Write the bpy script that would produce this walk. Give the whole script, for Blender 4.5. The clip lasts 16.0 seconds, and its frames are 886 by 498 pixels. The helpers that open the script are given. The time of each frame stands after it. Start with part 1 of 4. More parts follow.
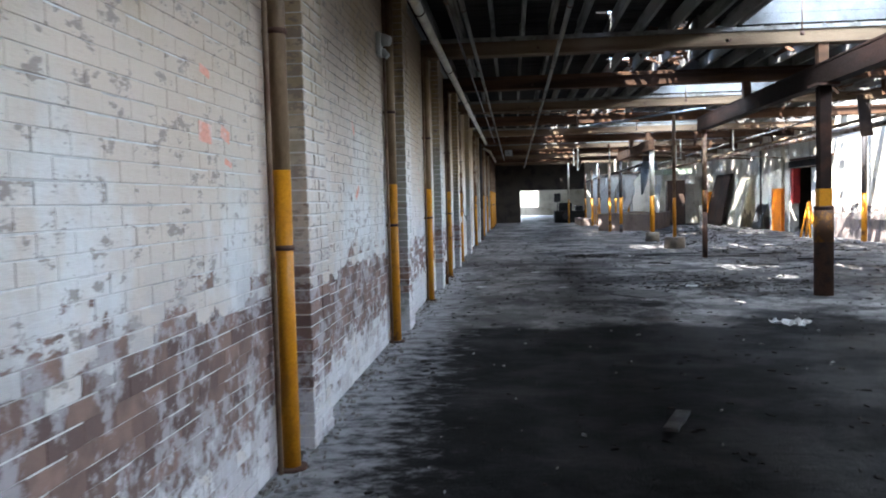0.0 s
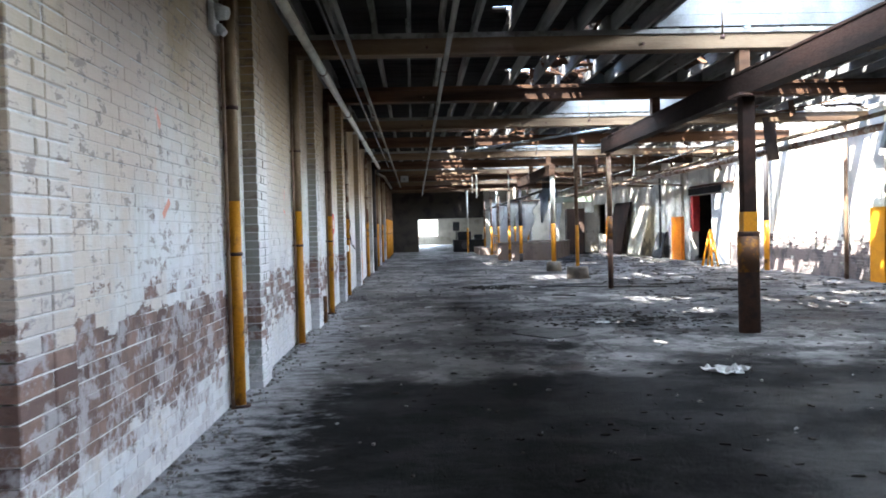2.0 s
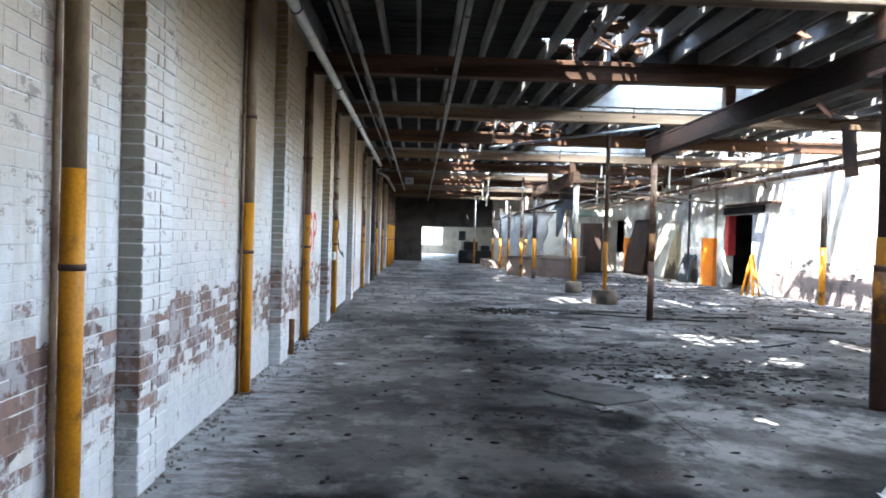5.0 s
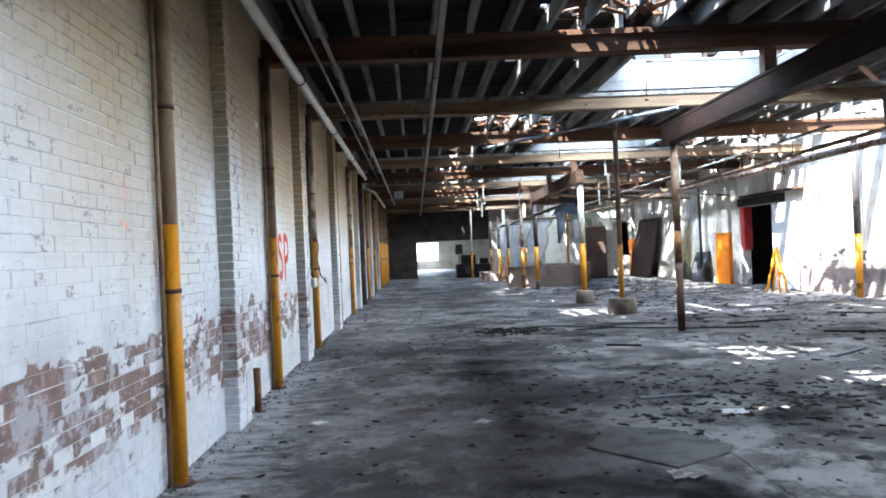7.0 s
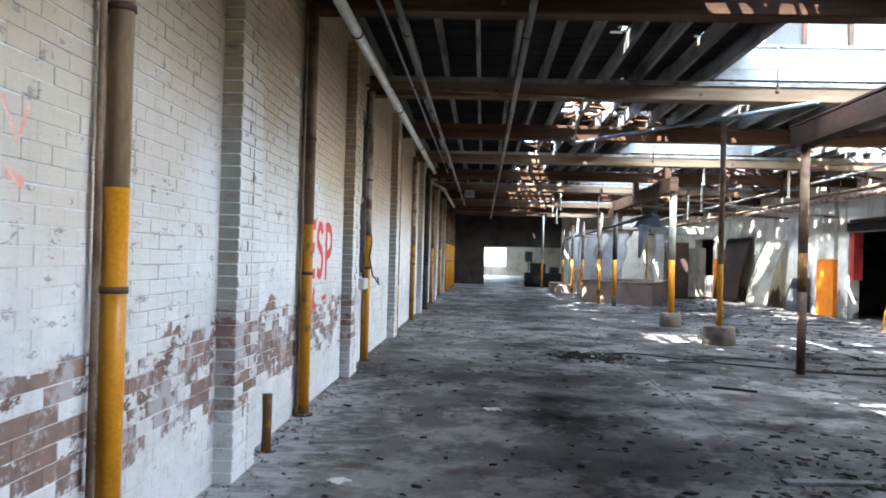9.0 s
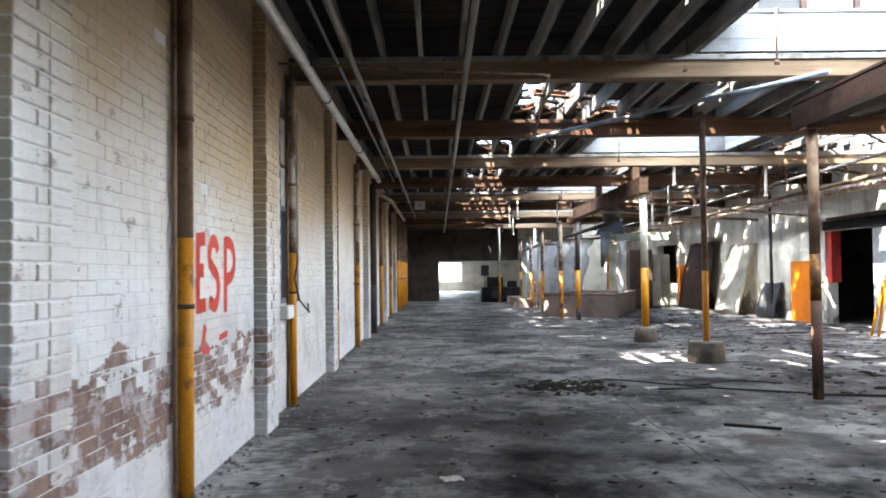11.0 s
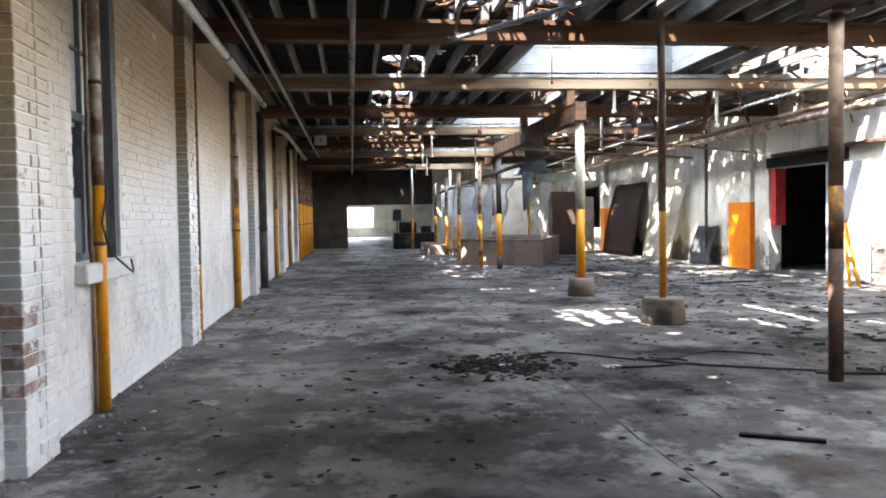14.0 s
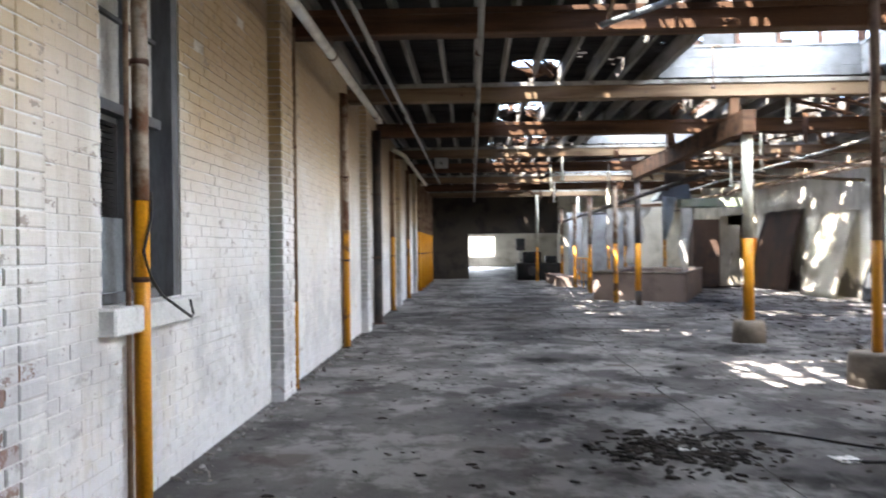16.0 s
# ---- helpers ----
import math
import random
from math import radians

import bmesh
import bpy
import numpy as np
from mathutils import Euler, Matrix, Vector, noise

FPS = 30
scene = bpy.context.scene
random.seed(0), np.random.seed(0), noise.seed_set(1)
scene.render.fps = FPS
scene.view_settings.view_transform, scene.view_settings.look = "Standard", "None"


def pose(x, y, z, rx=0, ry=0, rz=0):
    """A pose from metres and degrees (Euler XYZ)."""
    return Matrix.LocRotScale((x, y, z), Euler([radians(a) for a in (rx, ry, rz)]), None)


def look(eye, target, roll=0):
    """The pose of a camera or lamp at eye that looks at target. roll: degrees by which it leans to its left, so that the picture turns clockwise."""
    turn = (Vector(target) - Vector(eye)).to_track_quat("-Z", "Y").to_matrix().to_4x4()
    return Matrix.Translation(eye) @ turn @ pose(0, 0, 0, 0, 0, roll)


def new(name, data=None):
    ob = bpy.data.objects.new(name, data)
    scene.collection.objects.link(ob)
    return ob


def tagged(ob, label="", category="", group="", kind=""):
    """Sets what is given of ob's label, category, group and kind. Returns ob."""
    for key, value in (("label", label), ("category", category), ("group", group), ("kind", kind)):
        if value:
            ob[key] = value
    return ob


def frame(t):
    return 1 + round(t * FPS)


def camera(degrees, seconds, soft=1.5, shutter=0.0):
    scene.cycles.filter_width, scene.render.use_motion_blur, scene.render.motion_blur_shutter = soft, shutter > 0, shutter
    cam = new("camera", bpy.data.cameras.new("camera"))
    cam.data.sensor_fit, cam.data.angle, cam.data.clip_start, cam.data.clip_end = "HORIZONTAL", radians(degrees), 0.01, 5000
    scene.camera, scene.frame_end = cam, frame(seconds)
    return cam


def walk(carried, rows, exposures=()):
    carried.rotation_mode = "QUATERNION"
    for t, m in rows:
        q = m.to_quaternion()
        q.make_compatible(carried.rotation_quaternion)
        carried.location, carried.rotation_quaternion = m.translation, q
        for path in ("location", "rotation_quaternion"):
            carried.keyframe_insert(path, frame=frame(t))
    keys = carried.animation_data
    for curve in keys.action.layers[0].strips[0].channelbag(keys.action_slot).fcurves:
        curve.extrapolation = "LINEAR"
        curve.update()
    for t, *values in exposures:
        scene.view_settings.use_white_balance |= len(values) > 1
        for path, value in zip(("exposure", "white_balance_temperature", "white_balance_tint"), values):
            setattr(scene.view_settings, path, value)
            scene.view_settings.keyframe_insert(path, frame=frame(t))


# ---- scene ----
cam = camera(55.7, 16.0, soft=1.8, shutter=0.4)
METRES, EYE, TILT, LEAN, TURN = 16.1, 1.5, 0.0, 0.0, 5.4
ROWS = [
    (0.0, 0.0, 0.0, 0.0, -0.55, -3.22, 1.46),
    (0.5, 0.0068, 0.03, -0.0015, -2.51, -2.0, -0.08),
    (1.0, 0.0127, 0.0592, -0.003, -7.95, -1.93, -1.25),
    (1.5, 0.0174, 0.0907, -0.004, -11.4, -2.85, 1.29),
    (2.0, 0.0232, 0.1195, -0.0045, -7.3, -1.36, 1.44),
    (2.5, 0.0269, 0.1552, -0.0055, -9.58, -1.17, 0.1),
    (3.0, 0.0329, 0.1904, -0.0054, -8.47, 0.84, 2.09),
    (5.5, 0.0473, 0.3495, -0.0035, -5.75, -1.0, -3.09),
    (6.0, 0.052, 0.3801, -0.0042, -1.68, -0.92, -1.12),
    (6.5, 0.0563, 0.411, -0.0041, -4.74, -0.34, 0.06),
    (7.0, 0.0601, 0.4419, -0.0038, -7.3, 0.24, 2.53),
    (7.5, 0.0638, 0.4713, -0.0044, -2.58, 1.0, 0.68),
    (8.0, 0.0656, 0.5027, -0.0043, -3.65, 0.91, -2.21),
    (10.5, 0.0785, 0.6637, -0.0025, -1.13, 0.06, -0.31),
    (11.0, 0.0851, 0.6941, -0.0028, -5.79, 1.67, 0.68),
    (11.5, 0.0916, 0.7242, -0.0046, -5.94, 1.45, -0.01),
    (12.0, 0.0983, 0.7531, -0.005, -7.17, 0.09, -0.77),
    (12.5, 0.1024, 0.7819, -0.0046, -10.29, -0.87, -0.66),
    (13.0, 0.1078, 0.8121, -0.0061, -7.82, -1.28, -0.38),
    (13.5, 0.1131, 0.8405, -0.0055, -6.89, -1.09, -0.66),
    (14.0, 0.1177, 0.8686, -0.0054, -11.65, -2.13, 0.99),
    (14.5, 0.1202, 0.8984, -0.0069, -9.68, -1.64, 1.38),
    (15.0, 0.1209, 0.928, -0.0065, -4.33, -1.94, 1.26),
    (15.5, 0.1218, 0.9588, -0.0046, -8.04, -1.7, 1.47),
    (16.0, 0.1258, 0.9895, -0.0053, -3.47, -0.01, 0.66),
]
walk(cam, [(t, pose(0, 0, EYE, TILT, LEAN, TURN) @ pose(METRES * x, METRES * y, METRES * z, 90 + pitch, roll, yaw)) for t, x, y, z, yaw, pitch, roll in ROWS],
     [(0.0, 3.1, 5900, 11), (1.5, 3.25, 5950, 11), (3.0, 3.55, 5850, 10), (8.0, 3.6, 5800, 9), (10.5, 3.45, 6350, 11), (16.0, 3.45, 6500, 14)])

# ---- world, sun, lamps ----
SUN = Vector((0.45, 0.42, -1.0)).normalized()
world = bpy.data.worlds.new("sky")
scene.world = world
world.use_nodes = True
wn = world.node_tree.nodes
sky = wn.new("ShaderNodeTexSky")
sky.sky_type, sky.sun_disc = "NISHITA", False
sky.sun_elevation = math.asin(-SUN.z)
sky.sun_rotation = math.atan2(-SUN.x, -SUN.y)
world.node_tree.links.new(sky.outputs[0], wn["Background"].inputs[0])
wn["Background"].inputs[1].default_value = 0.15
sun = new("sun", bpy.data.lights.new("sun", "SUN"))
sun.data.energy, sun.data.angle, sun.data.color = 5.0, radians(0.5), (1.0, 0.95, 0.86)
sun.matrix_world = look((0, 0, 30), Vector((0, 0, 30)) + SUN)


def skylight_lamp(x, y, z, sx, sy, power, target, color=(0.82, 0.91, 1.0), spread=170.0):
    lamp = new("skylight_lamp", bpy.data.lights.new("skylight_lamp", "AREA"))
    lamp.data.shape, lamp.data.size, lamp.data.size_y = "RECTANGLE", sx, sy
    lamp.data.energy, lamp.data.color = power, color
    lamp.data.spread = radians(spread)
    lamp.matrix_world = look((x, y, z), target)
    return lamp


# ---- plan ----
WALL = -1.37            # face of the painted brick wall
RIGHT = 10.6            # face of the opposite wall
BACK, END = -9.0, 55.5  # closing wall behind, partition ahead
BEAMS = [12.9 + 4.03 * k for k in range(-5, 11)]
BEAM_Z, JOIST_Z, DECK_Z = 3.68, 3.97, 4.16
WELLS = [(BEAMS[i], BEAMS[i + 1]) for i in range(0, 15, 2)]  # bays with a roof monitor
WELL_X = (3.35, 6.45)
PIPES_Y = [0.85, 4.62, 8.92, 12.70, 16.62, 20.63, 28.15, 35.4, 40.2]


def lamps():
    for a, b in WELLS:
        # sky light that falls in through the glazed side of each monitor
        skylight_lamp(6.4, (a + b) / 2, 4.85, 2.6, 0.72, 42, (-1.4, (a + b) / 2, 2.0), spread=140.0)
        skylight_lamp(3.42, (a + b) / 2, 4.85, 2.6, 0.72, 42, (10.6, (a + b) / 2, 1.6), spread=140.0)


lamps()
skylight_lamp(17.9, 30, 1.85, 7.5, 1.6, 260, (10, 20, 1.0))
skylight_lamp(1.3, 79.9, 1.4, 1.8, 1.6, 130, (1.3, 60, 1.0))

# ---- materials ----


class Nodes:
    """A small builder for node materials."""

    def __init__(self, name, rough=0.8, metal=0.0):
        self.mat = bpy.data.materials.new(name)
        self.mat.use_nodes = True
        self.tree = self.mat.node_tree
        self.bsdf = self.tree.nodes["Principled BSDF"]
        self.bsdf.inputs["Roughness"].default_value = rough
        self.bsdf.inputs["Metallic"].default_value = metal
        self.bsdf.inputs["Specular IOR Level"].default_value = 0.3
        self.coord = self.tree.nodes.new("ShaderNodeNewGeometry").outputs["Position"]

    def link(self, a, b):
        self.tree.links.new(a, b)

    def put(self, socket, v):
        if hasattr(v, "is_linked"):
            self.link(v, socket)
        elif isinstance(v, tuple):
            socket.default_value = (*v, 1.0) if len(v) == 3 and len(socket.default_value) == 4 else v
        else:
            socket.default_value = v

    def noise(self, scale, detail=4.0, rough=0.55, stretch=None, seed=0.0):
        n = self.tree.nodes.new("ShaderNodeTexNoise")
        n.inputs["Scale"].default_value = scale
        n.inputs["Detail"].default_value = detail
        n.inputs["Roughness"].default_value = rough
        m = self.tree.nodes.new("ShaderNodeMapping")
        m.inputs["Scale"].default_value = stretch or (1, 1, 1)
        m.inputs["Location"].default_value = (seed, seed * 0.7, seed * 1.3)
        self.link(self.coord, m.inputs[0])
        self.link(m.outputs[0], n.inputs["Vector"])
        return n.outputs["Fac"]

    def ramp(self, fac, a, b, lo=0.0, hi=1.0):
        r = self.tree.nodes.new("ShaderNodeMapRange")
        r.interpolation_type = "SMOOTHSTEP"
        for i, v in enumerate((fac, a, b, lo, hi)):
            self.put(r.inputs[i], v)
        return r.outputs[0]

    def math(self, op, a, b=0.0):
        n = self.tree.nodes.new("ShaderNodeMath")
        n.operation = op
        self.put(n.inputs[0], a)
        self.put(n.inputs[1], b)
        return n.outputs[0]

    def mix(self, fac, a, b, mode="MIX"):
        n = self.tree.nodes.new("ShaderNodeMix")
        n.data_type, n.blend_type = "RGBA", mode
        self.put(n.inputs[0], fac)
        self.put(n.inputs[6], a)
        self.put(n.inputs[7], b)
        return n.outputs[2]

    def axis(self, which):
        s = self.tree.nodes.new("ShaderNodeSeparateXYZ")
        self.link(self.coord, s.inputs[0])
        return s.outputs[which]

    def island(self):
        return self.tree.nodes.new("ShaderNodeNewGeometry").outputs["Random Per Island"]

    def each(self):
        return self.tree.nodes.new("ShaderNodeObjectInfo").outputs["Random"]

    def done(self, color, rough=None, bump=None, strength=0.3, depth=0.01):
        self.put(self.bsdf.inputs["Base Color"], color)
        if rough is not None:
            self.put(self.bsdf.inputs["Roughness"], rough)
        if bump is not None:
            b = self.tree.nodes.new("ShaderNodeBump")
            b.inputs["Strength"].default_value, b.inputs["Distance"].default_value = strength, depth
            self.put(b.inputs["Height"], bump)
            self.link(b.outputs[0], self.bsdf.inputs["Normal"])
        return self.mat


def worn(name, base, second, rough=0.7, scale=6.0, a=0.45, b=0.65, metal=0.0, stretch=None, grain=60.0, strength=0.3):
    """Two colours in worn patches with a fine grain."""
    n = Nodes(name, rough, metal)
    big = n.ramp(n.noise(scale, 5, 0.6, stretch), a, b)
    fine = n.noise(grain, 3, 0.6, stretch)
    col = n.mix(big, base, second)
    col = n.mix(n.ramp(fine, 0.3, 0.8, 0.0, 0.45), col, tuple(c * 0.45 for c in base))
    return n.done(col, n.ramp(fine, 0.2, 0.8, rough - 0.12, min(1, rough + 0.15)), fine, strength, 0.004)


def painted_brick(name, single=False, white=(0.80, 0.80, 0.80), dull=(0.68, 0.68, 0.66), wear=0.0):
    """White paint over red-brown brick, flaked off in a ragged band near the floor."""
    n = Nodes(name, 0.6)
    y, z = n.axis(1), n.axis(2)
    pick = n.each() if single else n.island()
    brick = n.mix(pick, (0.12, 0.078, 0.068), (0.28, 0.185, 0.15))
    brick = n.mix(n.ramp(n.noise(9, 4), 0.4, 0.7, 0, 0.6), brick, (0.13, 0.09, 0.08))
    brick = n.mix(n.ramp(n.noise(4.1, 6, 0.75, seed=4), 0.49, 0.58, 0, 0.7), brick, (0.46, 0.44, 0.45))
    paint = n.mix(n.noise(0.6, 4), white, dull)
    # yellowed upper wall and grime runs
    yellow = n.ramp(n.math("ADD", z, n.math("MULTIPLY", n.noise(0.5, 3, seed=7), 2.2)), 2.35, 3.9, 0, 0.97)
    paint = n.mix(yellow, paint, (0.44, 0.325, 0.18))
    paint = n.mix(n.ramp(n.noise(2.0, 6, 0.65, (1, 1, 0.18), 3), 0.50, 0.72, 0, 0.6), paint, (0.40, 0.36, 0.29))
    paint = n.mix(n.ramp(n.noise(14, 4, 0.7, (1, 1, 2), 9), 0.60, 0.78, 0, 0.55), paint, (0.33, 0.30, 0.27))
    warm = n.math("MULTIPLY", n.ramp(y, 7.0, 10.0, 1, 0.25), n.ramp(n.noise(1.1, 5, 0.65, (1, 1, 0.7), 51), 0.40, 0.58, 0, 0.8))
    paint = n.mix(warm, paint, (0.60, 0.49, 0.39))
    chips = n.ramp(n.math("ADD", n.noise(6.0, 5, 0.75, (1, 1.0, 2.0), 17), n.math("ADD", n.math("MULTIPLY", pick, 0.06), n.ramp(y, 7.5, 10.5, 0.033, 0))), 0.635 - wear, 0.665 - wear, 0, 0.8)
    paint = n.mix(chips, paint, (0.25, 0.20, 0.165))
    damp = n.math("MULTIPLY", n.ramp(z, 0.9, 1.5, 1, 0), n.ramp(n.noise(1.8, 6, 0.7, seed=23), 0.38, 0.62, 0.15, 0.8))
    paint = n.mix(damp, paint, (0.42, 0.42, 0.43))
    # flaked band: strongest between 0.45 and 1.0 m up, along the first nineteen metres
    low = n.ramp(z, 0.30, 0.62)
    high = n.ramp(n.math("ADD", z, n.math("MULTIPLY", n.noise(1.3, 3, seed=1), 0.5)), 1.16, 1.34, 1, 0)
    near = n.ramp(y, 18.6, 19.8, 1, 0)
    band = n.math("MULTIPLY", n.math("MULTIPLY", low, high), near)
    early = n.math("MULTIPLY", n.ramp(y, 7.5, 10.0, 1, 0), n.ramp(z, 0.6, 1.5, 1, 0))
    late = n.math("MULTIPLY", n.ramp(y, 18.6, 19.8), n.ramp(z, 0.1, 0.7, 0.2, 0))
    early = n.math("ADD", early, late)
    loss = n.math("ADD", n.math("MULTIPLY", band, 0.36), n.math("MULTIPLY", early, 0.31))
    rag = n.math("ADD", n.math("MULTIPLY", n.noise(5.2, 7, 0.75, (1, 0.8, 1.6), 2), 0.80), n.math("MULTIPLY", pick, 0.36))
    flake = n.ramp(n.math("ADD", rag, loss), 0.84 - wear, 0.87 - wear)
    col = n.mix(flake, paint, brick)
    salt = n.ramp(n.math("SUBTRACT", n.noise(6.5, 7, 0.75, seed=12), n.math("MULTIPLY", z, 0.45)), 0.29, 0.40, 0, 0.7)
    col = n.mix(salt, col, (0.62, 0.62, 0.64))
    height = n.math("ADD", n.math("SUBTRACT", n.noise(26, 5, 0.65), n.math("MULTIPLY", flake, 0.5)), n.math("MULTIPLY", n.noise(4.0, 5, 0.7, (1, 0.8, 5), 31), 1.4))
    return n.done(col, n.ramp(flake, 0, 1, 0.5, 0.9), height, 0.55, 0.008)


def concrete_floor():
    n = Nodes("concrete_floor", 0.7)
    n.bsdf.inputs["Specular IOR Level"].default_value = 0.08
    y, x = n.axis(1), n.axis(0)
    base = n.mix(n.ramp(n.noise(0.55, 6, 0.62, seed=2), 0.3, 0.7), (0.064, 0.061, 0.060), (0.185, 0.176, 0.170))
    base = n.mix(n.ramp(n.noise(1.6, 8, 0.72, (1.0, 0.8, 1), 5), 0.47, 0.58, 0, 0.9), base, (0.29, 0.28, 0.272))
    base = n.mix(n.ramp(n.noise(0.32, 5, 0.6, seed=21), 0.48, 0.62, 0, 0.5), base, (0.026, 0.024, 0.025))
    base = n.mix(n.ramp(n.noise(5, 7, 0.75, (1, 0.8, 1), 8), 0.54, 0.66, 0, 0.65), base, (0.018, 0.016, 0.016))
    base = n.mix(n.ramp(n.noise(19, 6, 0.75, seed=11), 0.60, 0.72, 0, 0.6), base, (0.24, 0.235, 0.23))
    base = n.mix(n.ramp(n.noise(0.9, 4, 0.6, seed=30), 0.60, 0.70, 0, 0.6), base, (0.075, 0.05, 0.038))
    # shade painted in where the walk begins, ragged, deeper away from the painted wall
    near_shade = n.math("ADD", n.ramp(y, 6.5, 11.5, 0.9, 0), n.math("MULTIPLY", n.ramp(x, -0.9, 0.8), 0.25))
    base = n.mix(n.ramp(n.math("ADD", near_shade, n.noise(0.8, 5, 0.6, seed=40)), 0.74, 0.98, 0, 0.95), base, (0.0045, 0.0044, 0.005))
    # pale plaster dust lies against the painted wall
    dust = n.math("ADD", n.math("MULTIPLY", n.ramp(x, -1.45, 0.25, 0.38, 0), n.ramp(y, 16.5, 20.5, 1.0, 0.4)), n.math("MULTIPLY", n.noise(4.5, 8, 0.78, (0.8, 1.3, 1), 6), 1.0))
    base = n.mix(n.ramp(dust, 0.67, 0.94, 0, 0.8), base, (0.44, 0.44, 0.455))
    fine = n.noise(40, 6, 0.7)
    rough = n.ramp(n.noise(1.1, 4, seed=15), 0.35, 0.65, 0.62, 0.95)
    h = n.math("ADD", n.math("MULTIPLY", fine, 0.4), n.noise(6, 6, 0.7, seed=8))
    return n.done(base, rough, h, 0.75, 0.025)


M = {}
M["brick"] = painted_brick("painted_brick")
M["brick_piece"] = painted_brick("painted_brick_piece", True)
# Worn grey-green paint of the pier sides, darkened further by shade in the colour.
M["pier_shaded_side"] = painted_brick("pier_paint_with_shade", white=(0.27, 0.29, 0.26), dull=(0.17, 0.18, 0.165), wear=0.05)
# Joint paint: grime, plus the courses' shadow lines put into its colour.
M["joint"] = worn("dirty_shaded_joint", (0.46, 0.44, 0.41), (0.76, 0.75, 0.73), 0.9, 1.7, 0.36, 0.52, stretch=(1, 0.6, 3.0))
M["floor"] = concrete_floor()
M["yellow"] = worn("yellow_paint", (0.62, 0.255, 0.010), (0.50, 0.19, 0.012), 0.42, 5.0, 0.45, 0.75)
M["yellow_worn"] = worn("yellow_paint_rubbed", (0.60, 0.25, 0.012), (0.12, 0.055, 0.028), 0.5, 4.0, 0.52, 0.64)
M["yellow_rust"] = worn("yellow_traces_on_rust", (0.42, 0.17, 0.015), (0.10, 0.05, 0.03), 0.6, 6.0, 0.34, 0.50)
M["orange"] = worn("orange_paint", (0.80, 0.22, 0.008), (0.68, 0.18, 0.012), 0.5, 2.0)
M["cream"] = worn("cream_paint", (0.62, 0.60, 0.50), (0.45, 0.42, 0.33), 0.5, 4.0)
M["tan"] = worn("tan_pipe_paint", (0.36, 0.25, 0.145), (0.17, 0.10, 0.055), 0.6, 3.0, 0.42, 0.66, stretch=(1, 1, 0.35))
M["rusty"] = worn("rusted_white_pipe", (0.50, 0.42, 0.33), (0.17, 0.075, 0.035), 0.65, 5.0, 0.40, 0.60)
M["pipe_brown"] = worn("brown_pipe", (0.24, 0.16, 0.10), (0.12, 0.06, 0.035), 0.6, 4.0)
M["dark_pipe"] = worn("dark_pipe", (0.05, 0.045, 0.045), (0.10, 0.075, 0.06), 0.6, 4.0)
M["rust_iron"] = worn("rusted_iron", (0.115, 0.06, 0.04), (0.06, 0.04, 0.035), 0.75, 5.0)
M["beam"] = worn("stained_timber", (0.125, 0.068, 0.040), (0.042, 0.025, 0.017), 0.75, 1.6, 0.40, 0.66, stretch=(0.25, 2, 3))
M["beam_pale"] = worn("pale_timber", (0.22, 0.155, 0.098), (0.085, 0.05, 0.03), 0.75, 1.6, 0.42, 0.70, stretch=(0.25, 2, 3))
M["girder"] = worn("dark_girder_paint", (0.020, 0.012, 0.009), (0.042, 0.020, 0.013), 0.8, 1.5, stretch=(2, 0.3, 2))
M["joist"] = worn("grey_joist", (0.26, 0.25, 0.23), (0.11, 0.10, 0.085), 0.85, 2.0, stretch=(2, 0.3, 2))
M["deck"] = worn("roof_boards", (0.032, 0.028, 0.025), (0.014, 0.012, 0.011), 0.9, 2.0, stretch=(0.4, 2, 1))
M["white_board"] = worn("white_boards", (0.42, 0.43, 0.44), (0.26, 0.26, 0.255), 0.65, 2.0, 0.4, 0.7)
M["monitor_board"] = worn("weathered_white_boards", (0.22, 0.225, 0.23), (0.12, 0.12, 0.115), 0.8, 2.0, 0.4, 0.7)
M["monitor_grey"] = worn("weathered_grey_boards", (0.10, 0.10, 0.10), (0.055, 0.055, 0.05), 0.8, 2.0)
M["plaster"] = worn("dirty_plaster", (0.66, 0.62, 0.52), (0.36, 0.32, 0.24), 0.85, 1.1, 0.45, 0.72)
n = Nodes("sooty_plaster", 0.85)
ez = n.axis(2)
wall_tone = n.mix(n.ramp(n.noise(1.1, 5, 0.6), 0.45, 0.72), (0.66, 0.62, 0.52), (0.40, 0.36, 0.27))
wall_tone = n.mix(n.ramp(n.noise(2.2, 6, 0.7, (1, 1, 0.2), 5), 0.52, 0.70, 0, 0.6), wall_tone, (0.25, 0.21, 0.15))
soot = n.math("ADD", n.math("MULTIPLY", n.noise(1.4, 7, 0.72, seed=13), 1.1), n.ramp(ez, 0.0, 1.7, 0.32, -0.1))
wall_tone = n.mix(n.ramp(soot, 0.72, 0.84, 0, 0.85), wall_tone, (0.075, 0.07, 0.068))
M["sooty_plaster"] = n.done(wall_tone, 0.85, n.noise(30, 5, 0.7), 0.4, 0.006)
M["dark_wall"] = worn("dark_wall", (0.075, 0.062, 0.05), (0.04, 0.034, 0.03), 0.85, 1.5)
M["concrete"] = worn("concrete", (0.24, 0.205, 0.165), (0.13, 0.11, 0.09), 0.85, 3.0)
M["basin"] = worn("brown_render", (0.22, 0.17, 0.145), (0.13, 0.10, 0.085), 0.85, 1.5)
M["sheet_rust"] = worn("rust_sheet", (0.075, 0.045, 0.032), (0.035, 0.027, 0.024), 0.7, 1.0)
M["steel"] = worn("galvanised_sheet", (0.30, 0.34, 0.37), (0.17, 0.19, 0.20), 0.45, 2.0, metal=0.35)
